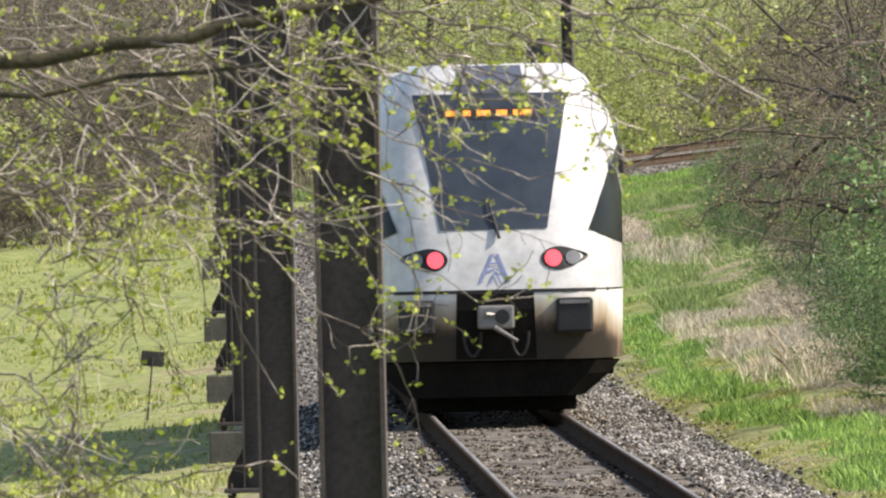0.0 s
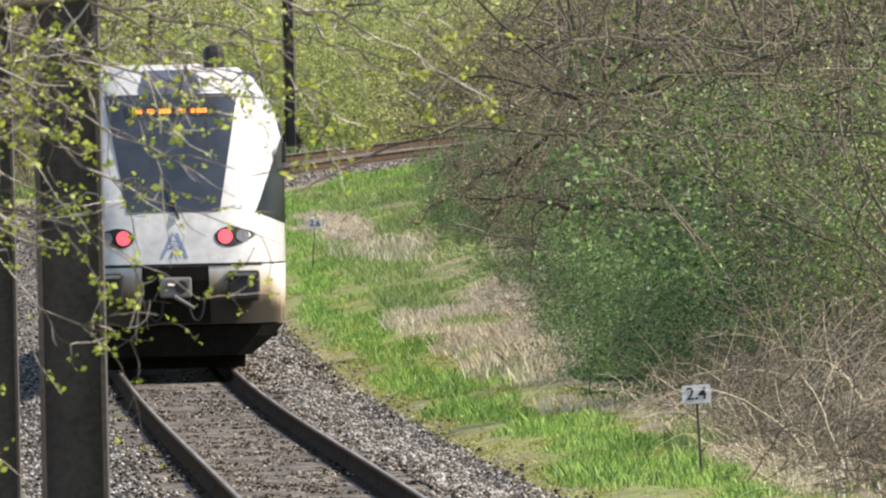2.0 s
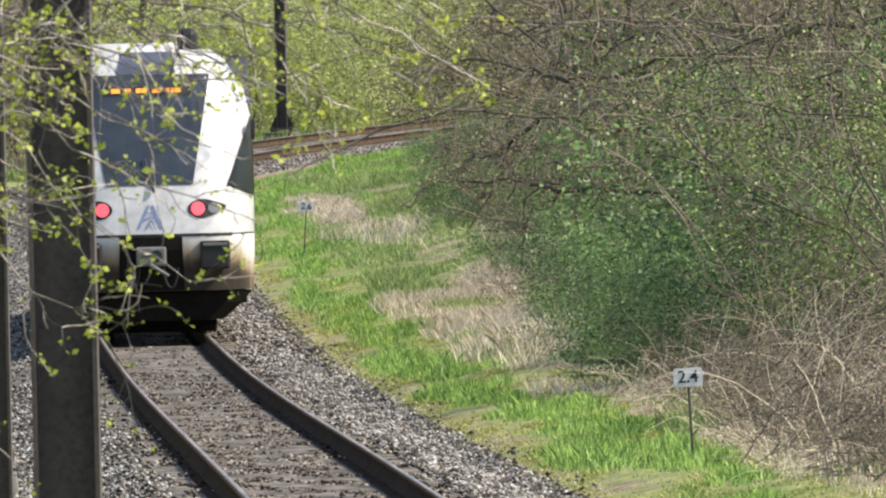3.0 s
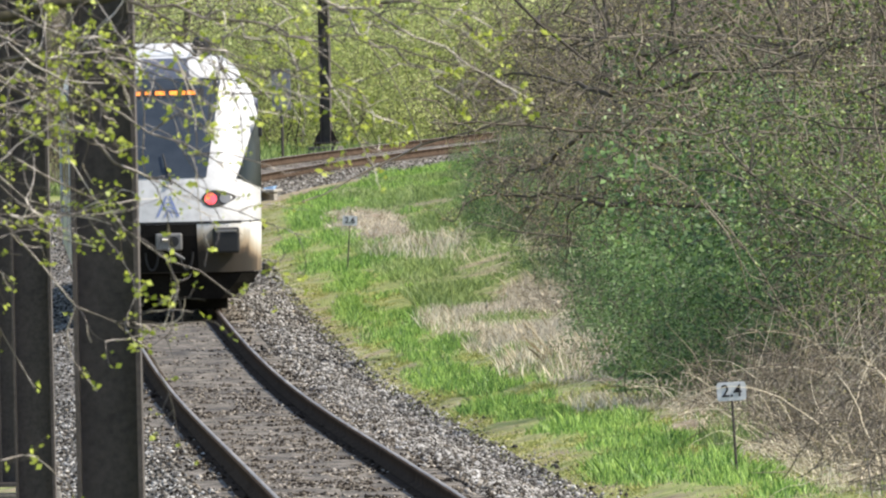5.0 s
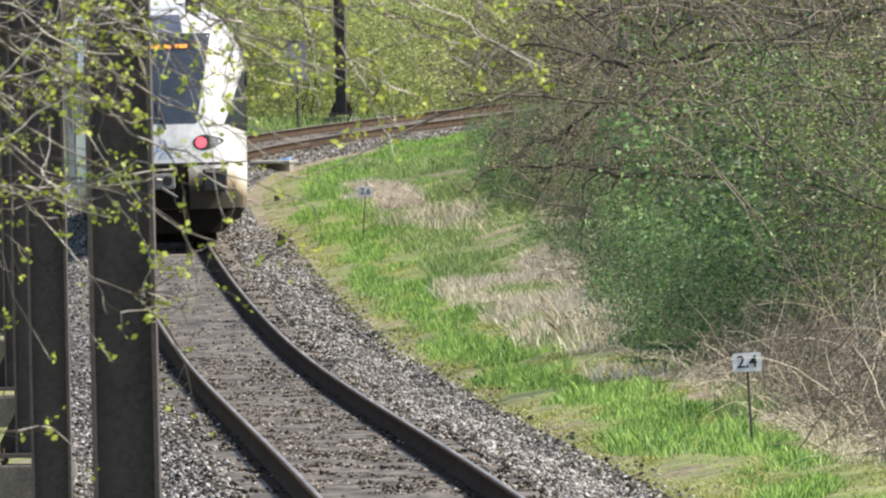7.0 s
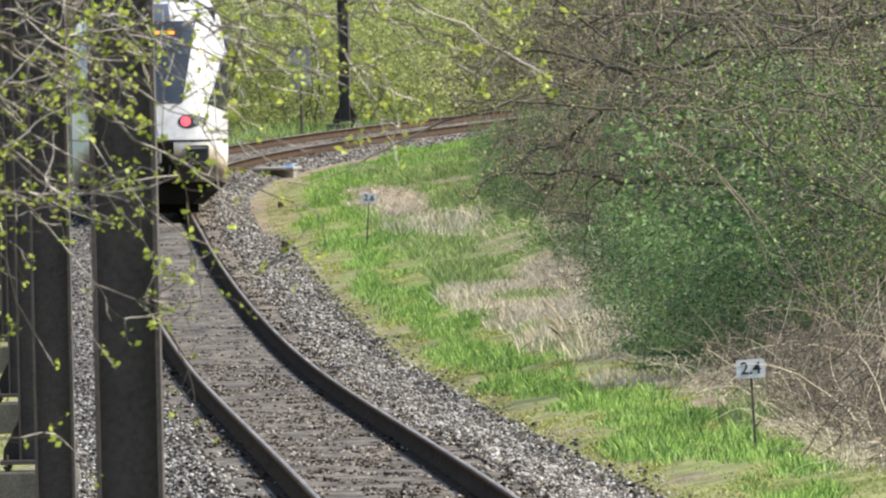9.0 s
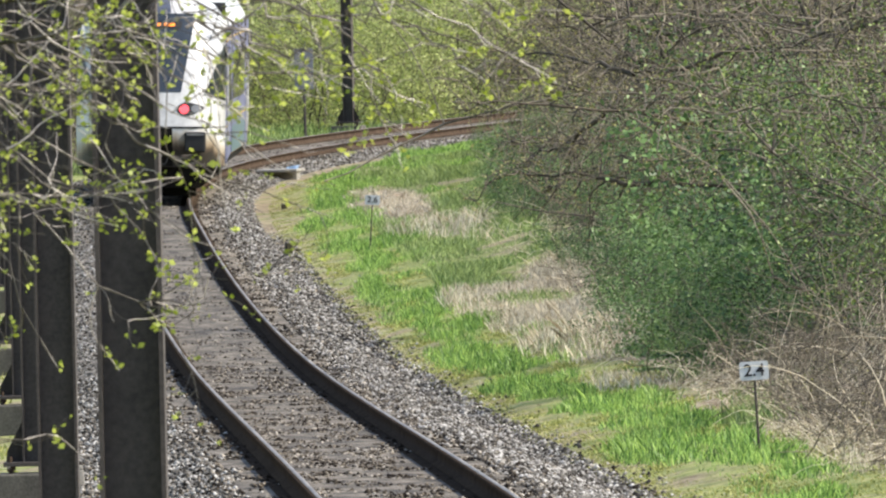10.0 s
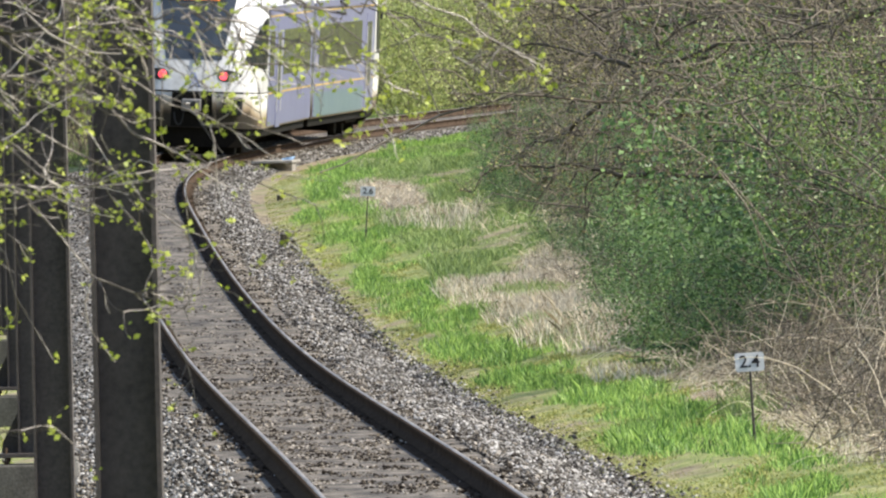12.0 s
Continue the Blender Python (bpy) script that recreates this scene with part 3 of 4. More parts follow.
def end_car(name, label, door_at, sill, length):
    """An end car with its rounded, raked nose at y = 0 and the rest behind it along +y."""
    car = thing(name, Matrix(), label, "train car")
    zs = [0.62, 0.9, 1.15, 1.4, 1.42, 1.7, 2.1, 2.5, 3.0, 3.2, 3.42, 3.65, 3.85, 4.0]
    ks = [-1, -0.985, -0.96, -0.92, -0.86, -0.78, -0.66, -0.5, -0.3, -0.1, 0.1, 0.3, 0.5, 0.66, 0.78, 0.86, 0.92, 0.96, 0.985, 1]
    back = [3.0, 6.0, 9.0, 12.0, length]

    def shell(levels, mat, nm, lab=""):
        bm = bmesh.new()
        rows = []
        for z in levels:
            w = half_width(z)
            zb = z if z < 3.4 else 3.4 + (z - 3.4) * 0.72      # the roof lies lower behind the cab
            row = [bm.verts.new((-w, y, zb)) for y in reversed(back)]
            row += [bm.verts.new(nose(k * w, z)) for k in ks]
            row += [bm.verts.new((w, y, zb)) for y in back]
            rows.append(row)
        for a, b in zip(rows, rows[1:]):
            for j in range(len(a) - 1):
                bm.faces.new((a[j], a[j + 1], b[j + 1], b[j]))
            bm.faces.new((a[-1], a[0], b[0], b[-1]))
        if levels[-1] > 3.9:
            top = rows[-1]
            m = len(top)
            for j in range(m // 2 - 1):
                bm.faces.new((top[j], top[j + 1], top[m - 2 - j], top[m - 1 - j]))
        bm.normal_update()
        for f in bm.faces:
            f.smooth = abs(f.normal.z) < 0.85 and abs(f.normal.y) < 0.999
        return part(nm, bm, mat, car, lab)
    shell(zs[4:], M_WHITE, "body", "white painted car body")
    shell([0.86, 1.0, 1.15, 1.4], M_APRON, "lower_apron", "white lower apron stained brown, darker towards the bottom")
    shell([0.62, 0.74, 0.86], M_APRON, "apron_hem", "dark brown hem of the apron")
    # the dark waist groove between the two
    bm = bmesh.new()
    patch(bm, [(-1.3, 1.385), (1.3, 1.385), (1.3, 1.425), (-1.3, 1.425)], 0.004, 16, 1)
    part("waist_seam", bm, M_BLACK, car)
    # windscreen, with black border, display and wiper
    scr = part("windscreen", patch(bmesh.new(), [(-0.61, 2.11), (0.61, 2.11), (0.88, 3.66), (-0.88, 3.66)], 0.012, 14, 10), M_GLASS, car, "raked dark tinted windscreen", smooth=True)
    part("destination_display", patch(bmesh.new(), [(-0.6, 3.37), (0.6, 3.37), (0.62, 3.5), (-0.62, 3.5)], 0.02, 8, 1), M_BLACK, scr)
    x = -0.5
    rr = random.Random(5)
    while x < 0.48:
        w = rr.uniform(0.05, 0.16)
        part("display_bar", patch(bmesh.new(), [(x, 3.405), (x + w, 3.405), (x + w, 3.465), (x, 3.465)], 0.026, 3, 1), M_AMBER, scr, "glowing amber display bar")
        x += w + rr.choice((0.02, 0.02, 0.07))
    part("roof_fairing", patch(bmesh.new(), [(-0.4, 3.67), (0.4, 3.67), (0.36, 3.98), (-0.36, 3.98)], 0.014, 6, 3), M_SLATE, car, "dark panel above the windscreen")
    bm = rod(bmesh.new(), nose(0.06, 2.0, 0.04), nose(-0.02, 2.3, 0.05), 0.02)
    rod(bm, nose(-0.02, 2.3, 0.05), nose(-0.06, 2.48, 0.045), 0.012)
    part("wiper", bm, M_BLACK, car)
    for s in (-1, 1):
        lamp = part("lamp_housing", nose_disc(s * 0.75, 1.77, 0.22, 0.135, 0.008, 0.45), M_BLACK, car, "black almond-shaped lamp housing")
        part("tail_lamp", nose_disc(s * 0.67, 1.77, 0.094, 0.094, 0.016), M_RED, lamp, "glowing red tail lamp")
        part("head_lamp", nose_disc(s * 0.895, 1.775, 0.085, 0.08, 0.016), M_LENS, lamp, "clear unlit lamp lens")
        # cab side window wraps back from the nose's corner
        c = [(s * 1.09, 2.10), (s * 1.47, 1.93), (s * 1.468, 3.05), (s * 1.45, 3.05)]
        bm = patch(bmesh.new(), c, 0.014, 16, 8)
        e0, e1 = nose(s * 1.47, 1.93).y, nose(s * 1.468, 3.05).y
        v = [bm.verts.new((s * 1.492, y, z)) for y, z in ((e0, 1.93), (e0 + 0.9, 1.93), (e1 + 0.5, 3.05), (e1, 3.05))]
        bm.faces.new(v)
        part("cab_side_window", bm, M_CABGLASS, car, "dark slanted cab side window", smooth=True)
        # anti-climber boxes
        pad = part("buffer_box", boxed(s * 0.9 - 0.21, s * 0.9 + 0.21, -0.16, 0.2, 0.92, 1.32, bevel=0.035), M_BLACK, car, "square black buffer box")
        part("buffer_rim", boxed(s * 0.9 - 0.17, s * 0.9 + 0.17, -0.175, -0.162, 1.25, 1.29, bevel=0.004), M_STEEL, pad)
        bm = boxed(s * 1.49 - 0.03, s * 1.49 + 0.03 + s * 0.0, 1.25, 1.4, 2.72, 3.0, bevel=0.02)
        rod(bm, (s * 1.46, 1.5, 2.98), (s * 1.49, 1.32, 2.96), 0.02)
        part("mirror_camera", bm, M_BLACK, car)
        # lamp brow on the roof edge
        part("roof_edge_rail", rod(bmesh.new(), (s * 0.96, 3.2, 3.83), (s * 0.96, length - 0.5, 3.83), 0.03), M_WHITE, car)
        # side: pale blue band with windows, doors and a yellow line
        sx = s * 1.484
        part("side_band", boxed(min(sx, sx - s * 0.012), max(sx, sx - s * 0.012), 3.0, length - 0.05, 0.66, 3.3), M_BLUE, car, "pale blue side panelling")
        part("side_sill", boxed(min(sx, sx + s * 0.004), max(sx, sx + s * 0.004), 6.0, length - 0.3, 0.66, 1.2), sill, car, "lower side panel")
        for z in (1.36, 3.06):
            part("yellow_line", boxed(min(sx, sx + s * 0.007), max(sx, sx + s * 0.007), 3.0, length - 0.3, z, z + 0.036), M_YELLOW, car)
        a, b = door_at - 0.75, door_at + 0.75
        runs = [(y, y + 1.62) for y in np.arange(3.3, length - 1.8, 1.68) if y + 1.62 < a + 0.1 or y > b - 0.1]
        for y0, y1 in runs:
            part("window", boxed(min(sx, sx + s * 0.006), max(sx, sx + s * 0.006), y0, y1, 1.75, 2.75, bevel=0.002), M_SIDEGLASS, car, "grey tinted side window")
        door = part("door", boxed(min(sx, sx + s * 0.008), max(sx, sx + s * 0.008), a, b, 0.6, 2.9, bevel=0.003), M_BLUE, car, "double sliding door")
        for y0 in (a + 0.12, b - 0.68):
            part("door_glass", boxed(min(sx, sx + s * 0.014), max(sx, sx + s * 0.014), y0, y0 + 0.56, 1.2, 2.7, bevel=0.002), M_SIDEGLASS, door)
        # pale strips that paint in reflections along the door's edges
        for y0 in (a + 0.01, b - 0.09):
            part("door_edge", boxed(min(sx, sx + s * 0.03), max(sx, sx + s * 0.03), y0, y0 + 0.08, 0.95, 2.6, bevel=0.004), M_WHITE, door, "pale strip painting a reflection on the door")
    # emblem: a spread figure of crossed strokes
    bm = bmesh.new()
    strokes = ((-0.17, 1.50, -0.02, 1.83, 0.035), (0.16, 1.50, 0.03, 1.83, 0.035), (-0.15, 1.60, 0.0, 1.66, 0.022), (0.14, 1.60, 0.01, 1.66, 0.022), (-0.06, 1.49, 0.005, 1.62, 0.024), (0.07, 1.49, 0.01, 1.62, 0.024),
               (-0.05, 1.72, 0.06, 1.72, 0.02))
    for k, (x0, z0, x1, z1, w) in enumerate(strokes):
        across = w if abs(z1 - z0) > 0.08 else 0.0
        up = 0.0 if across else w
        patch(bm, [(x0 - across / 2, z0 - up / 2), (x0 + across / 2, z0 + (-up / 2)), (x1 + across / 2, z1 + up / 2), (x1 - across / 2, z1 + up / 2)] if across else
              [(x0, z0 - up / 2), (x1, z1 - up / 2), (x1, z1 + up / 2), (x0, z0 + up / 2)], 0.008 + 0.001 * k, 2, 3)
    part("emblem", bm, M_EMBLEM, car, "blue abstract emblem")
    # coupler before a flat black panel that paints the shade of its recess
    rec = part("coupler_recess", patch(bmesh.new(), [(-0.46, 0.63), (0.46, 0.63), (0.44, 1.38), (-0.44, 1.38)], 0.02, 6, 4), M_SKIRT, car, "flat black panel painting the shade of the coupler recess")
    bm = boxed(-0.21, 0.21, -0.32, 0.0, 0.98, 1.25, bevel=0.03)
    cp = part("coupler", bm, M_STEEL, car, "grey cast steel automatic coupler")
    bm = rod(bmesh.new(), (0.07, -0.34, 1.12), (0.07, -0.2, 1.12), 0.085, sides=16)
    part("coupler_cup", bm, M_BLACK, cp)
    bm = rod(bmesh.new(), (-0.12, -0.36, 1.15), (-0.02, -0.3, 1.14), 0.03)
    rod(bm, (-0.02, -0.34, 1.0), (0.24, -0.36, 0.84), 0.03, 0.02)
    part("coupler_lever", bm, M_STEEL, cp)
    for s in (-1, 1):
        bm = bmesh.new()
        prev = None
        for i in range(9):
            a = i / 8 * math.pi
            q = Vector((s * 0.27 + 0.1 * math.cos(a), -0.12, 0.95 - 0.28 * math.sin(a)))
            if prev:
                rod(bm, prev, q, 0.018, sides=6)
            prev = q
        part("air_hose", bm, M_BLACK, cp)
    # underframe, plough and bogies
    bm = bmesh.new()
    lv = []
    for z, w, y in ((0.6, 1.42, 0.3), (0.45, 1.3, 0.34), (0.2, 1.0, 0.42)):
        lv.append([bm.verts.new(p) for p in ((-w, y + 0.5, z), (-w * 0.8, y, z), (w * 0.8, y, z), (w, y + 0.5, z), (w, y + 0.9, z), (-w, y + 0.9, z))])
    for a, b in zip(lv, lv[1:]):
        for j in range(6):
            bm.faces.new((a[j], a[(j + 1) % 6], b[(j + 1) % 6], b[j]))
    bm.faces.new(lv[-1])
    part("snow_plough", bm, M_SKIRT, car, "sooty black snow plough")
    # added black box standing in for the shaded bogie and shadow below
    part("rail_guard", boxed(-0.92, 0.92, 1.1, 1.5, 0.03, 0.4, bevel=0.03), M_SKIRT, car)
    part("underframe", boxed(-1.36, 1.36, 1.6, length - 0.4, 0.42, 0.64, bevel=0.03), M_SKIRT, car)
    bogie = part("bogie_frame", boxed(-1.1, 1.1, 2.6, 5.6, 0.3, 0.62, bevel=0.04), M_SKIRT, car)
    for y in (3.0, 5.1):
        for s in (-1, 1):
            bm = rod(bmesh.new(), (s * 0.68, y, 0.38), (s * 0.815, y, 0.38), 0.38, sides=28)
            rod(bm, (s * 0.655, y, 0.38), (s * 0.68, y, 0.38), 0.405, sides=28)
            part("wheel", bm, M_SKIRT, bogie)
        part("axle", rod(bmesh.new(), (-0.65, y, 0.38), (0.65, y, 0.38), 0.08, sides=10), M_SKIRT, bogie)
    # roof equipment
    part("roof_unit", boxed(-0.6, 0.6, 6.4, 9.0, 3.82, 3.9, bevel=0.03), M_WHITE, car, "low white roof equipment cover")
    part("roof_box", boxed(-0.6, 0.6, 9.5, 13.0, 3.82, 3.9, bevel=0.03), M_WHITE, car)
    # the end wall towards the articulation
    part("end_wall", boxed(-1.3, 1.3, length + 0.002, length + 0.06, 0.7, 3.7, bevel=0.02), M_BLACK, car)
    return car


REAR = end_car("rear_train_car", "white regional train end car with glowing red tail lamps", 6.6, M_BLUE, 19.1)
FRONT = end_car("front_train_car", "white regional train end car leading round the curve", 4.6, M_TEAL, 19.5)
part("gangway_bellows", boxed(-1.36, 1.36, 19.17, 19.9, 0.75, 3.75, bevel=0.05), M_BLACK, REAR, "black gangway bellows")
part("roof_aerial", boxed(0.5, 0.78, 5.0, 5.6, 3.82, 4.3, bevel=0.09), M_BLACK, REAR, "dark roof aerial housing")

RUN = [(0, 260.5), (0.5, 271), (1, 281.5), (1.5, 292), (2, 302), (2.5, 312), (3, 321.5), (3.5, 331), (4, 340.5), (4.5, 349.7), (5, 359), (5.5, 368.3), (6, 378), (6.5, 387.5), (7, 396.6),
       (7.5, 405.4), (8, 414.2), (8.5, 423.1), (9, 432.5), (9.5, 442.7), (10, 454.1), (10.5, 465.5), (11, 477.4), (11.5, 489.4), (12, 501.4)]


def ride(d0, first, second, turned=False):
    """The pose of a car whose two running points lie first and second metres along the line from d0."""
    a, b = beside(d0 + first, 0), beside(d0 + second, 0)
    _, _, _, c = on_line(d0 + (first + second) / 2)
    way = (b - a).normalized()
    side = way.cross(Vector((0, 0, 1))).normalized()
    side = (side - Vector((0, 0, 1)) * float(c) / 1.505).normalized()
    up = side.cross(way).normalized()
    m = Matrix.Identity(4)
    m.col[0].xyz, m.col[1].xyz, m.col[2].xyz = side, way, up
    m.translation = a - way * first
    return m


# ---- plants ----
class Growth:
    """Gathers twigs and leaves as arrays."""

    def __init__(self, seed):
        self.rnd = np.random.RandomState(seed)
        self.tv, self.tf, self.lv, self.lf = [], [], [], []
        self.nt = self.nl = 0

    def twig(self, pts, r0, r1, sides=3):
        pts = np.asarray(pts, float)
        n = len(pts)
        way = np.gradient(pts, axis=0)
        way /= np.linalg.norm(way, axis=1)[:, None] + 1e-9
        ref = np.array((0.31, 0.87, 0.38))
        u = np.cross(way, ref)
        u /= np.linalg.norm(u, axis=1)[:, None] + 1e-9
        v = np.cross(way, u)
        r = np.linspace(r0, r1, n)[:, None]
        ring = np.concatenate([pts + r * (math.cos(a) * u + math.sin(a) * v) for a in np.arange(sides) / sides * math.tau], 0)
        self.tv.append(ring)
        i = np.arange(n - 1)
        for s in range(sides):
            s2 = (s + 1) % sides
            self.tf.append(np.stack([s * n + i, s * n + i + 1, s2 * n + i + 1, s2 * n + i], 1) + self.nt)
        self.nt += len(ring)

    def leaves(self, at, size, lean=0.5, long=1.7):
        """Folded four-cornered leaves at the places given."""
        at = np.asarray(at, float)
        n, rnd = len(at), self.rnd
        if not n:
            return
        a = rnd.randn(n, 3)
        a[:, 2] = a[:, 2] * 0.6 - lean * 0.3
        a /= np.linalg.norm(a, axis=1)[:, None]
        b = np.cross(a, rnd.randn(n, 3))
        b /= np.linalg.norm(b, axis=1)[:, None]
        c = np.cross(a, b)
        s = (size * rnd.uniform(0.6, 1.35, n))[:, None]
        q = np.stack([at, at + a * s * long * 0.5 + b * s * 0.5 + c * s * 0.15, at + a * s * long, at + a * s * long * 0.5 - b * s * 0.5 + c * s * 0.15], 1)
        self.lv.append(q.reshape(-1, 3))
        self.lf.append(np.arange(4 * n).reshape(n, 4) + self.nl)
        self.nl += 4 * n

    def wander(self, start, way, length, n, jitter, rise=0.0):
        """A crooked line of n steps."""
        pts, w = [np.array(start, float)], np.array(way, float)
        w /= np.linalg.norm(w)
        for _ in range(n):
            w = w + self.rnd.randn(3) * jitter + np.array((0, 0, rise))
            w /= np.linalg.norm(w)
            pts.append(pts[-1] + w * length / n)
        return np.array(pts)

    def finish(self, e, wood, leaf, wood_name="branchwork", leaf_name="foliage"):
        if self.tv:
            ob = sheet(wood_name, np.concatenate(self.tv), np.concatenate(self.tf), wood, e)
            tagged(ob, kind="stuff" if wood_name == "branchwork" else "")
        if self.lv:
            sheet(leaf_name, np.concatenate(self.lv), np.concatenate(self.lf), leaf, e)
        return e


def shrub(name, label, seed, height, width, stems, twigs, leaves, size, wood, leaf, low=0.0, dense=1.0, clumped=11):
    """A shrub of crooked stems from the root, forking twigs, and leaves near the twigs."""
    e = thing(name, Matrix(), label, "shrub", name.replace("_", " ") + "s along the line")
    g = Growth(seed)
    rnd = g.rnd
    ends = []
    for _ in range(stems):
        a = rnd.uniform(0, math.tau)
        spread = rnd.uniform(0.1, 0.75) * width / height
        s = g.wander((rnd.randn() * width * 0.22, rnd.randn() * width * 0.22, -0.1), (math.cos(a) * spread, math.sin(a) * spread, 1), height * rnd.uniform(0.6, 1.05), 9, 0.26)
        g.twig(s, rnd.uniform(0.006, 0.016) * (height / 3) ** 0.5, 0.004, 4)
        ends.append(s)
    tips = []
    for _ in range(twigs):
        s = ends[rnd.randint(len(ends))]
        k = rnd.randint(1 if low < 0.5 else 0, len(s))
        a = rnd.uniform(0, math.tau)
        t = g.wander(s[k], (math.cos(a), math.sin(a), rnd.uniform(-0.35, 0.9)), rnd.uniform(0.25, 0.9) * width * 0.42, 6, 0.4)
        t[:, 2] = np.maximum(t[:, 2], 0.03)
        g.twig(t, rnd.uniform(0.004, 0.009), 0.003)
        tips.append(t)
    if leaves:
        allp = np.concatenate(tips)
        clump = allp[rnd.randint(len(allp), size=leaves // clumped + 1)] + rnd.randn(leaves // clumped + 1, 3) * 0.1 * dense
        pick = clump[rnd.randint(len(clump), size=leaves)] + rnd.randn(leaves, 3) * 0.085 * dense
        pick[:, 2] = np.maximum(pick[:, 2], 0.02)
        g.leaves(pick, size)
    return g.finish(e, wood, leaf)


BRAMBLE = [shrub("bramble", "dense green leafy bramble bush on the bank", 20 + i, 1.5 + 0.3 * i, 2.4, 16, 110, 12500, 0.025, M_TWIG, M_LEAF, 1, 1.5, 110) for i in range(3)]
THICKET = [shrub("bare_thicket", "tangled brown leafless thicket with a few opening buds", 40 + i, 4.2 + 0.7 * i, 4.2, 22, 560, 800, 0.022, M_TWIG, M_OLIVE, 0, 1.2) for i in range(3)]
BUSH = [shrub("budding_bush", "tall bush with young yellow-green leaves", 60 + i, 3.4 + 0.8 * i, 3.0, 18, 380, 9000, 0.022, M_TWIG, M_YELLOWLEAF, 1, 1.5, 60) for i in range(3)]
DEAD = [shrub("dead_bush", "low tangle of dead brown stems", 70 + i, 1.5 + 0.4 * i, 2.6, 26, 300, 320, 0.018, M_TWIG, M_OLIVE, 1) for i in range(2)]
FARBUSH = [shrub("woodland_shrub", "light green spring woodland shrub at the edge of the wood", 80 + i, 5.5 + i, 4.2, 12, 220, 7000, 0.06, M_TWIG, M_FARLEAF, 1, 2.2) for i in range(3)]
USED = set()


def plant(kinds, i, d, off, size=1.0, turn=0.0, place=None, squash=1.0):
    """Sets one of the kinds on the ground: the first time itself, then as a copy."""
    ob = kinds[i % len(kinds)]
    m = Matrix.Translation(place or at_ground(d, off, -0.04)) @ pose(0, 0, 0, 0, 0, turn) @ Matrix.Diagonal((size, size, size * squash, 1))
    if ob.name not in USED:
        USED.add(ob.name)
        ob.matrix_basis = m
    else:
        copy_thing(ob, m)


def edge_of_wood(d):
    """How far right of the track the thicket begins."""
    return float(np.interp(d, [180, 230, 280, 310, 350, 390, 420, 450, 490, 540, 640], [4.9, 5.3, 5.6, 5.9, 6.3, 6.5, 6.7, 7.3, 8.0, 9.0, 9.0]))


def in_sight(d, x):
    """Within the corridor that the lens sweeps."""
    return -0.0292 * d - 2.5 < x < 0.0224 * d + 2.5


rp = random.Random(11)
d = 188.0
while d < 560:
    e0 = edge_of_wood(d)
    for row, (lo, hi) in enumerate(((-0.2, 0.8), (1.0, 2.2), (2.6, 4.2), (4.6, 6.4), (7.0, 9.5), (10, 13))):
        off = e0 + rp.uniform(lo, hi)
        if not in_sight(d, beside(d, off).x):
            continue
        # kinds keep together in patches, with hollows between them
        u = min(0.99, max(0.0, 0.5 + 0.95 * noise.noise((d * 0.055, off * 0.45, 3.7)) + rp.uniform(-0.22, 0.22)))
        if 262 < d < 345 and row in (1, 2) and rp.random() < 0.18:
            continue
        if row == 0:
            if d < 255 or 320 < d < 345:
                kinds, size = DEAD, rp.uniform(0.45, 0.85)
            elif d < 385:
                kinds, size = (BRAMBLE if u < 0.8 else DEAD), rp.uniform(0.5, 0.85) * (1.0 if d < 325 else 0.5)
            else:
                kinds, size = (BRAMBLE if u < 0.65 else DEAD), rp.uniform(0.35, 0.65)
        elif row == 1:
            if d < 262:
                kinds, size = (DEAD if 222 < d < 250 or u > 0.4 else BUSH), rp.uniform(0.8, 1.2)
            elif d < 385:
                kinds, size = (BRAMBLE if u < 0.8 else DEAD), rp.uniform(0.6, 1.2) * (1.0 if d < 330 else 0.75)
            else:
                kinds, size = (BRAMBLE if u < 0.7 else DEAD), rp.uniform(0.4, 0.75)
        elif row in (2, 3) and 262 < d < 385:
            kinds, size = (BRAMBLE if u < 0.8 else BUSH if u < 0.86 else THICKET), rp.uniform(1.1, 1.8) * (1.0 if d < 345 else 0.7)
        elif row == 2 and d >= 385:
            kinds, size = (BRAMBLE if u < 0.5 else THICKET), rp.uniform(0.6, 0.9)
        elif d < 265:
            kinds, size = (BRAMBLE if u < 0.4 else BUSH if u < 0.85 else THICKET), rp.uniform(0.9, 1.3)
        else:
            kinds, size = (FARBUSH if d > 455 and u < 0.45 else BRAMBLE if d < 345 and u < 0.3 else THICKET if u < 0.8 else BUSH), rp.uniform(0.8, 1.15)
        plant(kinds, rp.randrange(6), d + rp.uniform(-2, 2), off, size, rp.uniform(0, 360))
    d += np.interp(d, [188, 300, 560], [3.2, 5.0, 7.5])
# the wood beyond the curve, and the brown scrub behind the field
for row in range(3):
    x = -24.0
    while x < 14:
        yy = 585 + row * 16 + rp.uniform(-5, 5) - (0.8 * (x + 4) if x < -4 else -1.6 * max(0, x - 2))
        z = float(on_line(min(yy, 640))[1])
        kinds = FARBUSH if rp.random() < (0.85 if x > -8.5 else 0.12) else THICKET
        plant(kinds, rp.randrange(3), 0, 0, rp.uniform(0.9, 1.3), rp.uniform(0, 360), Vector((x, yy, z - 0.5)))
        x += rp.uniform(1.3, 2.2)
for _ in range(44):
    d = rp.uniform(455, 545)
    off = -rp.uniform(6.5, 13)
    if in_sight(d, beside(d, off).x):
        plant(THICKET if rp.random() < 0.95 else FARBUSH, rp.randrange(3), d, off, rp.uniform(0.6, 1.0), rp.uniform(0, 360))


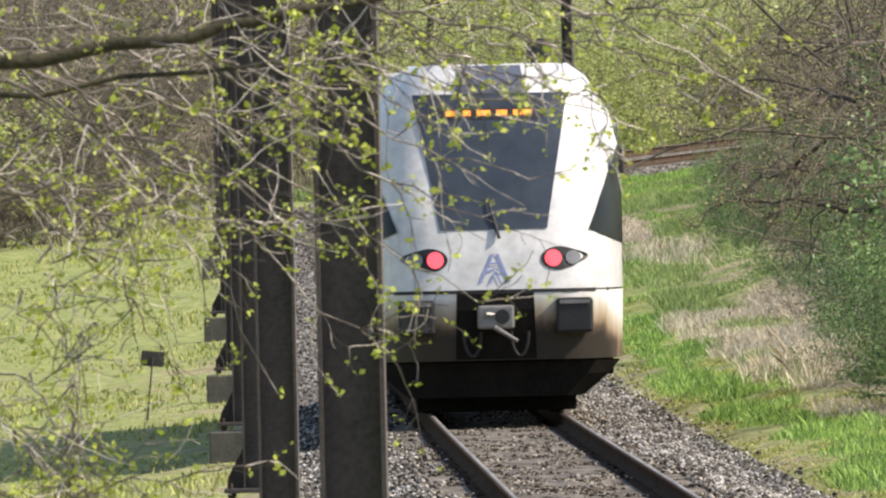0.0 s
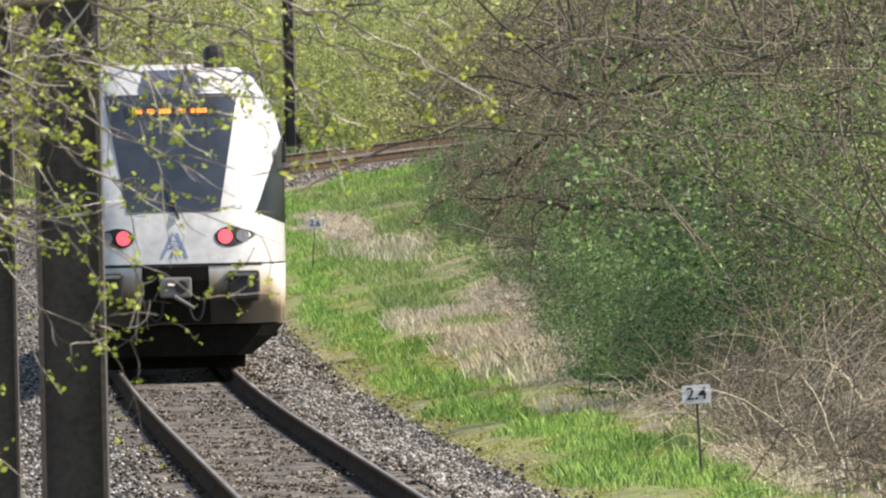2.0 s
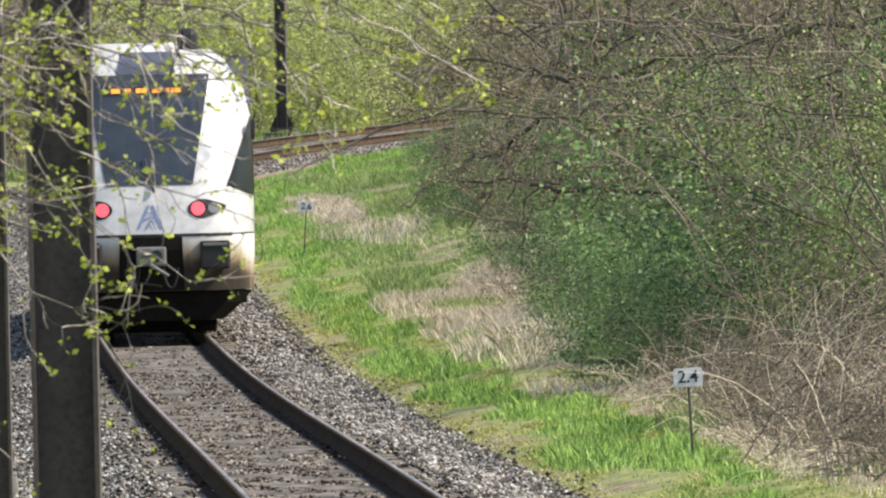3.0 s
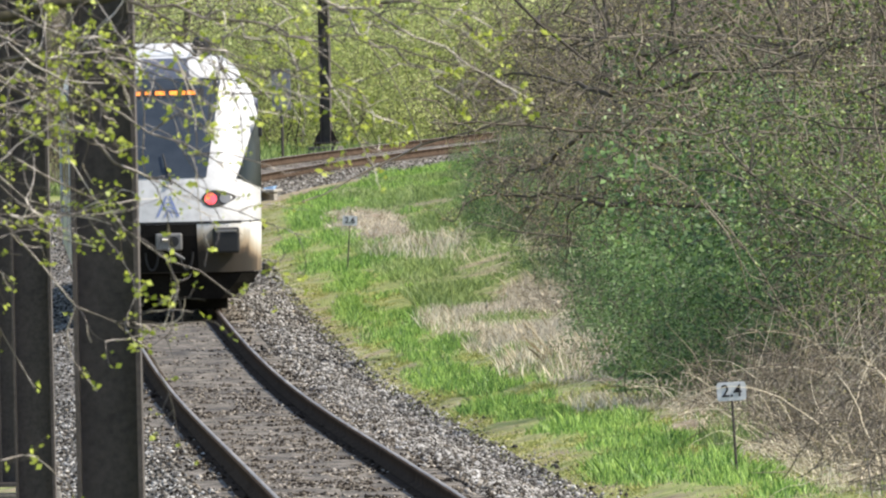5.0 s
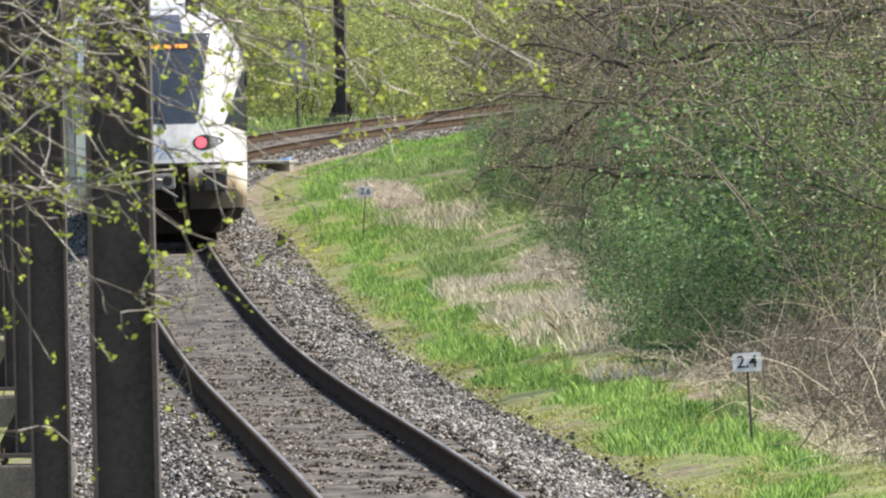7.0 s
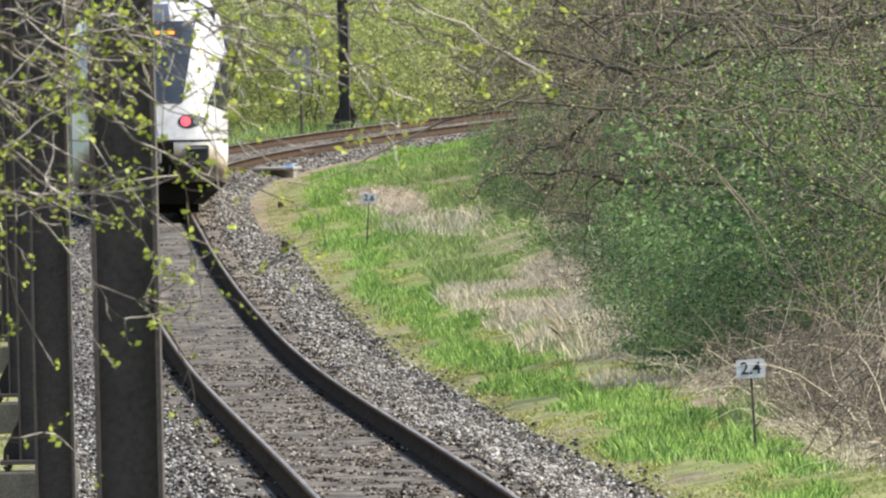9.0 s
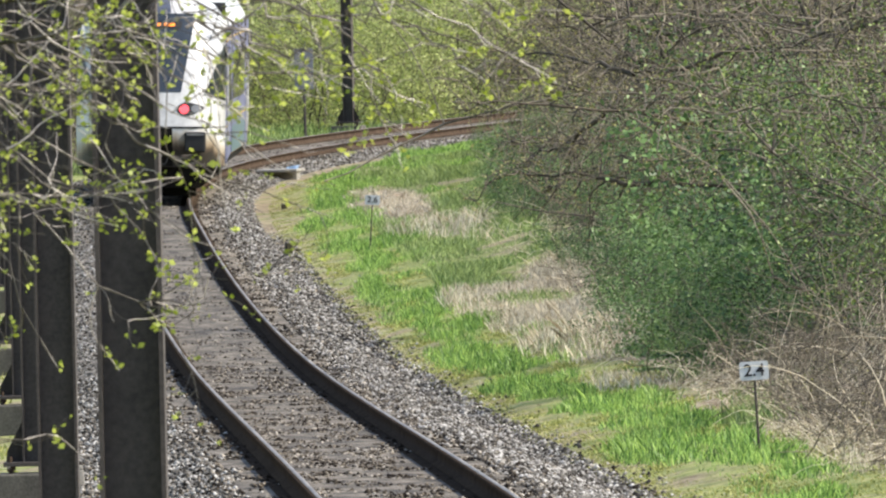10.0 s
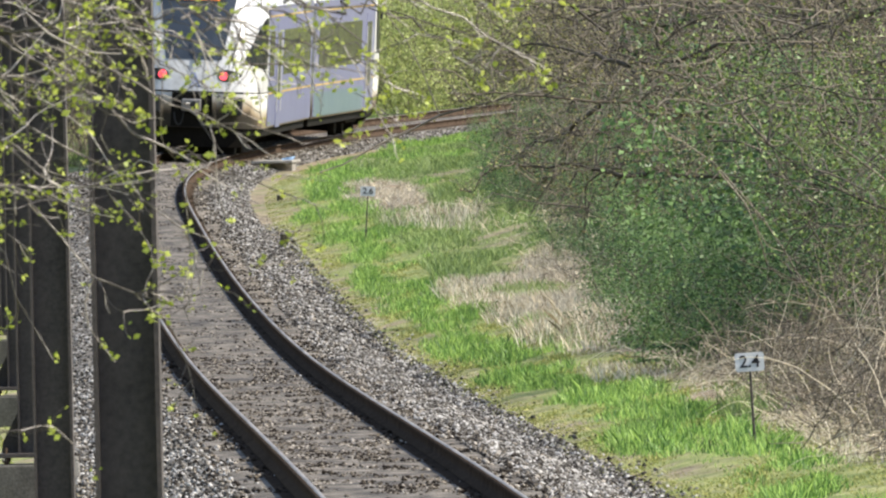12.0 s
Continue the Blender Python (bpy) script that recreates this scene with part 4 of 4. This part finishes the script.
def tree(place, seed, height, girth, label, wood=None, leaf=None, leaves=1500, size=0.05, lean=(0, 0), limbs=26):
    """A tapered trunk with limbs that fork into twigs, and a thin crown of leaves."""
    e = thing("tree", Matrix.Translation(place), label, "tree", "trees of the wood")
    g = Growth(seed)
    rnd = g.rnd
    t = g.wander((0, 0, -0.2), (lean[0], lean[1], 1), height, 10, 0.05)
    g.twig(t, girth, girth * 0.25, 8)
    trunk = Growth(0)
    trunk.tv, trunk.tf, trunk.nt = g.tv, g.tf, g.nt
    trunk.finish(e, wood or M_DARKBARK, leaf, "trunk")
    g.tv, g.tf, g.nt = [], [], 0
    pts = []
    for _ in range(limbs):
        k = rnd.randint(2, 11)
        a = rnd.uniform(0, math.tau)
        l = g.wander(t[k], (math.cos(a), math.sin(a), rnd.uniform(-0.1, 0.8)), height * rnd.uniform(0.2, 0.45), 8, 0.22)
        g.twig(l, girth * 0.3, 0.012, 5)
        g.finish(e, wood or M_DARKBARK, None, "limb")
        g.tv, g.tf, g.nt = [], [], 0
        pts += [g.wander(l[rnd.randint(2, 9)], rnd.randn(3), height * rnd.uniform(0.06, 0.16), 5, 0.3) for _ in range(7)]
    for s in pts:
        g.twig(s, 0.014, 0.004)
    allp = np.concatenate(pts)
    g.leaves(allp[rnd.randint(len(allp), size=leaves)] + rnd.randn(leaves, 3) * 0.15, size)
    g.finish(e, wood or M_DARKBARK, leaf or M_YELLOWLEAF, "branchwork", "crown")


def overhanging_tree(d, off, seed, height, limbs, label):
    """A dark crooked tree on the bank whose limbs reach out low over the verge: limbs as (start offset, height, end offset, height, run along the line)."""
    e = thing("tree", Matrix(), label, "tree", "trees of the wood")
    g = Growth(seed)
    rnd = g.rnd
    base = at_ground(d, off, -0.1)
    g.twig(g.wander(base, (-0.15, 0, 1), height, 10, 0.08), 0.07, 0.03, 8)
    g.finish(e, M_LIMB, None, "trunk")
    g.tv, g.tf, g.nt = [], [], 0
    pts, forks = [], []
    for o0, h0, o1, h1, run in limbs:
        a, b = np.array(beside(d, o0, h0)), np.array(beside(d + run, o1, h1))
        s = np.linspace(0, 1, 13)[:, None]
        c = a * (1 - s) + b * s
        c[1:, 2] += np.cumsum(rnd.randn(12)) * 0.045
        c[1:, 0] += np.cumsum(rnd.randn(12)) * 0.03
        g.twig(c, 0.036, 0.008, 6)
        g.finish(e, M_LIMB, None, "limb")
        g.tv, g.tf, g.nt = [], [], 0
        reach = abs(o1 - o0)
        for _ in range(int(6 + 7 * reach)):
            k = rnd.randint(1, 13)
            f = g.wander(c[k], (rnd.uniform(-1.2, 0.5), rnd.uniform(-0.6, 0.6), rnd.uniform(-0.9, 0.9)), rnd.uniform(0.35, 1.1), 8, 0.28)
            forks.append(f)
            pts += [g.wander(f[rnd.randint(1, 9)], rnd.randn(3) * (1, 0.6, 0.8), rnd.uniform(0.15, 0.55), 6, 0.32) for _ in range(9)]
    for f in forks:
        g.twig(f, 0.011, 0.004, 4)
    for q in pts:
        g.twig(q, 0.0055, 0.0025)
    g.finish(e, M_TWIG, None, "branchwork")
    g.tv, g.tf, g.nt = [], [], 0
    allp = np.concatenate(pts)
    n = len(pts) * 3
    g.leaves(allp[rnd.randint(len(allp), size=n)] + rnd.randn(n, 3) * 0.05, 0.024)
    g.finish(e, None, M_OLIVE, leaf_name="crown")


overhanging_tree(290, 7.2, 101, 4.6, ((6.6, 3.8, 4.4, 3.35, 2), (6.4, 2.9, 2.6, 3.2, -2), (6.4, 2.0, 4.6, 2.2, 1), (5.2, 2.12, 3.2, 2.15, 3), (5.4, 3.7, 5.3, 4.9, 0), (5.0, 3.5, 3.3, 3.9, 3), (4.6, 3.0, 3.7, 2.5, 2)),
                 "dark tree with crooked bare limbs reaching low over the bank")
overhanging_tree(330, 7.8, 105, 4.8, ((7.3, 3.5, 4.6, 3.6, 2), (7.2, 2.6, 4.2, 2.3, -2), (7.2, 4.0, 4.9, 4.3, 2)), "dark tree with crooked bare limbs reaching low over the bank")
overhanging_tree(372, 8.2, 102, 5.0, ((8.0, 3.0, 4.9, 3.2, 4), (7.9, 2.2, 5.4, 2.4, -3), (8.0, 3.9, 5.0, 4.3, 2), (6.5, 2.9, 5.2, 3.6, 0), (7.5, 1.6, 5.8, 1.5, 3)),
                 "dark tree with crooked bare limbs reaching low over the bank")
overhanging_tree(296, 8.4, 103, 5.0, ((8.2, 3.6, 6.2, 2.6, 1), (8.2, 2.4, 6.9, 1.9, -2), (8.3, 4.0, 6.3, 4.2, 3), (7.4, 3.2, 6.8, 4.4, 0)), "dark tree with crooked bare limbs over the brambles")
overhanging_tree(262, 8.0, 104, 4.8, ((7.8, 4.1, 5.9, 3.6, 2), (7.6, 3.2, 6.4, 3.5, -2), (7.9, 2.4, 6.5, 2.7, 2)), "young tree with crooked limbs and olive leaves")
tree(Vector((-14, 575, 0.9)), 105, 11, 0.16, "grey trunk of a spring tree at the edge of the wood", M_BARK, M_FARLEAF, 2500, 0.07)
tree(Vector((-6.5, 590, 1.0)), 106, 11, 0.14, "grey trunk of a spring tree at the edge of the wood", M_BARK, M_FARLEAF, 2500, 0.07)
tree(Vector((2.5, 596, 1.1)), 107, 11, 0.14, "grey trunk of a spring tree at the edge of the wood", M_BARK, M_FARLEAF, 2500, 0.07)


# ---- grass ----
def blades(name, d, o, height, width, mat, label, seed, lean=0.35):
    """Single bent blades, each a tapered strip, as one mesh."""
    rnd = np.random.RandomState(seed)
    n = len(d)
    x, z, h, c = on_line(d)
    root = np.stack([x + o * np.cos(h), d - o * np.sin(h), z + lie(o) - 0.02], -1)
    a = rnd.uniform(0, math.tau, n)
    side = np.stack([np.cos(a), np.sin(a), 0 * a], -1) * (width * rnd.uniform(0.6, 1.3, n))[:, None] / 2
    tip = root + rnd.randn(n, 3) * (height * lean)[:, None] * [1, 1, 0] + np.stack([0 * a, 0 * a, height], -1)
    mid = root * 0.45 + tip * 0.55 + np.stack([0 * a, 0 * a, height * 0.12], -1)
    v = np.stack([root - side, root + side, mid + side * 0.8, tip, mid - side * 0.8], 1).reshape(-1, 3)
    sheet_ob = sheet(name, v, np.arange(5 * n).reshape(n, 5), mat)
    return tagged(sheet_ob, label, "grass", kind="stuff")


def patchy(d, o, seed, scale=(0.12, 0.9)):
    """A slow noise over the verge, for clumps."""
    return np.array([noise.noise((a * scale[0] + seed * 17.3, b * scale[1], seed)) for a, b in zip(d, o)])


def on_mound(d, o):
    """1 at the crown of the bare soil mound beside the far distance sign, 0 off it."""
    return np.clip(1 - ((d - 441) / 21) ** 2 - ((o - 4.6 + 0.012 * (d - 441)) / 0.78) ** 2, 0, 1)


def soil_mound():
    verts, faces = [], []
    ds, os_ = np.arange(417, 466, 1.0), np.linspace(3.5, 5.8, 24)
    for d in ds:
        for o in os_:
            k = float(on_mound(d, o))
            p = at_ground(float(d), float(o), -0.04 + 0.15 * k ** 0.7 * (1 + 0.7 * noise.noise((d * 0.25, o * 2.4, 1.5))) + 0.05 * noise.noise((d * 0.7, o * 5, 2.5)) * (k > 0))
            verts.append(p)
    n = len(os_)
    faces = [(i * n + j, i * n + j + 1, (i + 1) * n + j + 1, (i + 1) * n + j) for i in range(len(ds) - 1) for j in range(n - 1)]
    ob = sheet("soil_mound", verts, faces, M_SOIL)
    ob.data.polygons.foreach_set("use_smooth", [True] * len(faces))
    tagged(ob, "low mound of bare sandy soil burrowed by rabbits in the grass", "mound")


soil_mound()


def grow_grass():
    rnd = np.random.RandomState(21)
    n = 220000
    d = 165 + 375 * rnd.rand(n) ** 1.3
    o = 2.35 + rnd.rand(n) * np.interp(d, [165, 380, 480], [3.0, 3.2, 4.6])
    k = patchy(d, o, 1)
    wide = np.interp(d, [165, 195, 220, 250, 330, 400, 440, 480, 540], [3.5, 3.65, 3.9, 4.0, 4.2, 4.3, 5.2, 6.4, 6.8])
    edge = np.where(o < wide - 0.5, np.interp(o, [2.35, 2.65, 2.9, 3.15], [-0.9, -0.5, -0.05, 0.3]), np.interp(o - wide, [-0.5, 0, 0.5], [0.22, 0.0, -0.6]))
    keep = k + edge > rnd.uniform(-0.12, 0.35, n)
    d, o, k, edge = d[keep], o[keep], k[keep], edge[keep]
    tuft = patchy(d, o, 11, (0.22, 2.2))
    bare = on_mound(d, o) + 0.5 * patchy(d, o, 12, (0.3, 2.0)) > 0.55
    d, o, k, edge, tuft = (q[~bare] for q in (d, o, k, edge, tuft))
    blades("verge_grass", d, o, np.clip(0.07 + 0.13 * (k + edge) + 0.14 * tuft, 0.025, 0.26) * rnd.uniform(0.4, 1.3, len(d)), 0.012, M_GRASS, "lush green grass along the ballast", 22)
    n = 270000
    d = 165 + 345 * rnd.rand(n)
    o = 2.36 + np.interp(d, [165, 400, 470], [2.4, 2.4, 4.2]) * rnd.rand(n) ** 1.1
    k = patchy(d, o, 5, (0.5, 2.5))
    keep = k + np.interp(d, [165, 270, 330], [0.2, 0.15, 0]) > rnd.uniform(-0.45, 0.3, n)
    d, o = d[keep], o[keep]
    blades("path_grass", d, o, rnd.uniform(0.012, 0.05, len(d)), 0.015, M_SHORT, "short trodden yellow-green grass on the path", 25, 0.8)
    n = 60000
    d = np.where(rnd.rand(n) < 0.35, rnd.uniform(300, 385, n), 165 + 395 * rnd.rand(n) ** 1.3)
    o = rnd.uniform(3.7, 6.8, n)
    k = patchy(d, o, 2, (0.06, 0.5))
    keep = k + np.interp(o, [3.7, 4.2, 5.4, 6.3, 6.8], [-0.4, 0.1, 0.2, -0.05, -0.3]) - np.interp(d, [165, 250, 290, 310, 370, 382, 410, 440, 465, 560], [0.15, 0.12, -0.05, -0.15, -0.1, 0.7, 0.55, 0.4, 0.6, 0.6]) > rnd.uniform(-0.2, 0.2, n)
    d, o, k = d[keep], o[keep], k[keep]
    blades("dry_grass", d, o, np.clip(0.2 + 0.4 * k, 0.08, 0.45) * np.interp(d, [165, 260, 295, 390, 430, 560], [0.35, 0.4, 1.0, 0.9, 0.6, 0.5]) * rnd.uniform(0.5, 1.3, len(d)), 0.011, M_DRY, "bleached dry grass below the thicket", 23, 0.42)
    n = 130000
    d = 185 + 320 * rnd.rand(n)
    o = rnd.uniform(4.0, 7.6, n)
    k = patchy(d, o, 6, (0.09, 0.8))
    want = np.interp(d, [185, 280, 330, 372, 385, 505], [-0.3, -0.2, -0.15, -0.05, 0.3, 0.3])
    keep = ((k + want > rnd.uniform(-0.15, 0.2, n)) | (d > 378) & (rnd.rand(n) < 0.75)) & (on_mound(d, o) < 0.35) & (o < np.interp(d, [185, 350, 420, 505], [5.8, 6.3, 6.6, 7.6]))
    d, o, k = d[keep], o[keep], k[keep]
    blades("rough_weeds", d, o, np.clip(0.12 + 0.22 * k, 0.04, 0.3) * rnd.uniform(0.4, 1.3, len(d)), 0.015, M_WEED, "rough green weeds at the foot of the thicket", 26, 0.4)
    n = 9000
    d, o = rnd.uniform(418, 464, n), rnd.uniform(3.7, 5.6, n)
    keep = (on_mound(d, o) > 0.02) & (patchy(d, o, 14, (0.25, 1.6)) > rnd.uniform(-0.35, 0.35, n))
    d, o = d[keep], o[keep]
    blades("mound_straw", d, o, 0.04 + 0.14 * on_mound(d, o) + rnd.uniform(0.02, 0.12, len(d)), 0.014, M_DRY, "dead straw matted over the soil mound", 28, 0.5)
    n = 24000
    d = rnd.uniform(535, 600, n)
    o = -rnd.uniform(2.6, 9, n)
    k = patchy(d, o, 8, (0.09, 0.5))
    keep = k > rnd.uniform(-0.5, 0.2, n)
    d, o, k = d[keep], o[keep], k[keep]
    blades("far_bank_grass", d, o, np.clip(0.3 + 0.4 * k, 0.1, 0.6) * rnd.uniform(0.5, 1.3, len(d)), 0.04, M_WEED, "tall green grass at the foot of the wood", 27)
    n = 50000
    d = rnd.uniform(215, 520, n)
    o = -rnd.uniform(3.0, 14, n)
    k = patchy(d, o, 3, (0.06, 0.3))
    keep = k > rnd.uniform(-0.5, 0.2, n)
    d, o, k = d[keep], o[keep], k[keep]
    blades("field_grass", d, o, np.clip(0.07 + 0.1 * k, 0.03, 0.2) * rnd.uniform(0.6, 1.3, len(d)), 0.03, M_SHORT, "short green meadow grass", 24)


grow_grass()


def dead_stems():
    """Long pale bramble canes lying in arcs at the foot of the thicket."""
    g = Growth(31)
    for _ in range(2000):
        d = g.rnd.uniform(193, 262) if g.rnd.rand() < 0.7 else g.rnd.uniform(262, 420)
        off = edge_of_wood(d) + g.rnd.uniform(-1.0, 1.3)
        p = at_ground(d, off)
        a = g.rnd.uniform(0, math.tau)
        s = g.wander(p, (math.cos(a), math.sin(a), 1.2), g.rnd.uniform(0.3, 1.0), 8, 0.22, -0.16)
        g.twig(s, g.rnd.uniform(0.003, 0.007), 0.002)
    for _ in range(320):
        d = g.rnd.uniform(192, 245)
        p = at_ground(d, edge_of_wood(d) + g.rnd.uniform(-0.5, 1.5))
        a = g.rnd.normal(0.4, 0.9)
        s = g.wander(p, (math.cos(a), 0.4 * math.sin(a), 1.5), g.rnd.uniform(0.9, 2.0), 10, 0.12, -0.12)
        g.twig(s, g.rnd.uniform(0.004, 0.009), 0.002)
    e = sheet("dead_canes", np.concatenate(g.tv), np.concatenate(g.tf), M_DRY)
    tagged(e, "tangle of pale dead bramble canes at the foot of the bank", "dead canes", kind="stuff")


dead_stems()


# ---- the near tree whose twigs hang before the lens ----
def near_tree():
    e = thing("foreground_tree", Matrix.Translation((-3.1, 50, 1.0)), "budding tree with mossy limbs and fine pale hanging twigs", "tree")
    g = Growth(77)
    rnd = g.rnd
    o = np.array((-3.1, 50, 1.0))

    def put(x, z, y=0.0):
        return np.array((x, 50 + y, z)) - o
    t = g.wander((0, 0, -0.3), (0.03, 0, 1), 7.2, 10, 0.03)
    g.twig(t, 0.17, 0.09, 10)
    g.finish(e, M_DARKBARK, M_BUD, "trunk")
    g.tv, g.tf, g.nt = [], [], 0

    def curve(a, b, sag, n=9, wob=0.012):
        s = np.linspace(0, 1, n)[:, None]
        c = a * (1 - s) + b * s
        c[:, 2] -= (4 * s * (1 - s))[:, 0] * sag
        c[1:-1] += rnd.randn(n - 2, 3) * wob
        return c
    # mossy limbs: from, to, sag, radii
    for x0, z0, x1, z1, sag, r0, r1 in ((-3.05, 4.77, -1.05, 4.95, 0.01, 0.028, 0.015), (-1.05, 4.95, -0.4, 5.07, -0.01, 0.015, 0.006), (-3.05, 4.72, -0.85, 4.9, 0.01, 0.013, 0.005)):
        g.twig(curve(put(x0, z0), put(x1, z1), sag, 14, 0.008), r0, r1, 8)
        g.finish(e, M_DARKBARK, M_BUD, "limb")
        g.tv, g.tf, g.nt = [], [], 0
    # long hanging twigs: from, to, sag
    mains = [(-1.5, 4.98, -0.86, 4.17, -0.10), (-1.35, 4.92, -0.62, 4.25, 0.02), (-1.2, 4.95, -0.42, 4.36, 0.03), (-1.0, 4.9, -0.35, 4.52, 0.03), (-0.9, 4.93, -0.3, 4.63, 0.05),
             (-0.8, 4.95, -0.1, 4.75, 0.02), (-0.6, 5.0, 0.02, 4.85, -0.02), (-0.35, 5.05, 0.23, 4.80, -0.03), (-0.5, 5.05, 0.15, 4.98, 0.03), (-0.25, 5.1, 0.20, 4.93, 0.0),
             (-1.75, 3.98, -0.93, 4.02, 0.03), (-1.1, 5.1, -0.45, 4.72, -0.03), (-0.75, 5.1, -0.3, 4.85, 0.03), (-0.4, 5.1, -0.08, 4.66, -0.05)]
    for i in range(30):
        x0, z0 = rnd.uniform(-1.9, -1.25), 4.0 + 1.12 * ((i + rnd.rand()) / 30)
        mains.append((x0, z0, min(x0 + rnd.uniform(0.5, 0.9), -0.55 if z0 > 4.6 else -1.12 if z0 > 4.45 else -1.3), z0 - rnd.uniform(-0.05, 0.32), rnd.uniform(-0.05, 0.06)))
    # a finer veil of twigs along the top, over the masts and the line
    for i in range(13):
        x0, z0 = -1.15 + 1.05 * ((i + rnd.rand()) / 13), rnd.uniform(4.9, 5.06)
        mains.append((x0, z0, x0 + rnd.uniform(0.15, 0.4), max(z0 - rnd.uniform(-0.02, 0.24), 4.8), rnd.uniform(-0.04, 0.04)))
    for i in range(8):
        x0, z0 = rnd.uniform(-1.7, -1.15), rnd.uniform(4.6, 5.0)
        mains.append((x0, z0, x0 + rnd.uniform(0.3, 0.55), z0 - rnd.uniform(-0.1, 0.3), rnd.uniform(-0.05, 0.05)))
    nodes = []

    def sprout(c, depth, count, length):
        for _ in range(count):
            k = rnd.randint(1, len(c))
            way = c[min(k + 1, len(c) - 1)] - c[k - 1]
            way = way / (np.linalg.norm(way) + 1e-9)
            w = way + rnd.randn(3) * np.array((0.55, 0.5, 0.6)) + np.array((0, 0, -0.08))
            s = g.wander(c[k], w, length * rnd.uniform(0.35, 1.2), 6, 0.18, -0.01)
            g.twig(s, 0.0018 if depth else 0.0012, 0.0008, 4)
            nodes.append(s[-1])
            if rnd.rand() < 0.75:
                nodes.append(s[rnd.randint(2, 6)])
            if depth:
                sprout(s, depth - 1, rnd.randint(2, 4), length * 0.5)
    for x0, z0, x1, z1, sag in mains:
        y0 = rnd.uniform(-0.5, 0.5)
        c = curve(put(x0, z0, y0), put(x1, z1, y0 + rnd.uniform(-0.2, 0.2)), sag, 11, 0.014)
        g.twig(c, rnd.uniform(0.0024, 0.0046), 0.0012, 5)
        nodes.append(c[-1])
        sprout(c, 1, 5 if x1 > -0.15 else 6 if x1 > -0.5 else 8, 0.13 if x1 > -0.15 else 0.22)
        for p in nodes:
            if rnd.rand() < 0.6:
                k = rnd.randint(2, 6)
                g.leaves(np.repeat(p[None], k, 0) + rnd.randn(k, 3) * 0.005, rnd.uniform(0.006, 0.0135), -0.6, 1.4)
        nodes.clear()
        wood = sheet("twig", np.concatenate(g.tv), np.concatenate(g.tf), M_PALE_TWIG, e)
        sheet("bud_foliage", np.concatenate(g.lv), np.concatenate(g.lf), M_BUD, wood)
        g.tv, g.tf, g.nt, g.lv, g.lf, g.nl = [], [], 0, [], [], 0


near_tree()


# ---- sleepers: the nearest one by one, the rest joined ----
def sleepers():
    bm = boxed(-1.3, 1.3, -0.13, 0.13, -0.30, -0.171, bevel=0.012)
    me = bpy.data.meshes.new("sleeper")
    bm.to_mesh(me)
    bm.free()
    me.materials.append(M_SLEEPER)
    rnd = random.Random(9)
    for i in range(290):
        d = 166 + 0.62 * i
        ob = new("sleeper", me)
        ob.parent = bed
        _, _, h, _ = on_line(d)
        ob.matrix_basis = Matrix.Translation(beside(d, 0, rnd.uniform(-0.03, 0.004))) @ pose(0, 0, 0, 0, 0, -math.degrees(h) + rnd.uniform(-0.6, 0.6))
    verts, faces = [], []
    for i in range(420):
        d = 166 + 0.62 * (290 + i)
        x, z, h, c = on_line(d)
        k = len(verts)
        for dd in (-0.13, 0.13):
            for o in (-1.3, 1.3):
                for zz in (-0.30, -0.170):
                    verts.append((x + o * math.cos(h) + dd * math.sin(h), d + dd - o * math.sin(h), z + zz - o / 1.505 * c))
        faces += [(k + 1, k + 3, k + 7, k + 5), (k, k + 1, k + 5, k + 4), (k + 2, k + 6, k + 7, k + 3), (k, k + 2, k + 3, k + 1), (k + 4, k + 5, k + 7, k + 6)]
    tagged(sheet("far_sleepers", verts, faces, M_SLEEPER, bed), kind="stuff")


sleepers()


def motions():
    walk(REAR, [(t, ride(d, 4.0, 20.0)) for t, d in RUN])
    walk(FRONT, [(t, ride(d + 19.0, 1.0, 16.0) @ pose(0, 20.5, 0, 0, 0, 180)) for t, d in RUN])


motions()
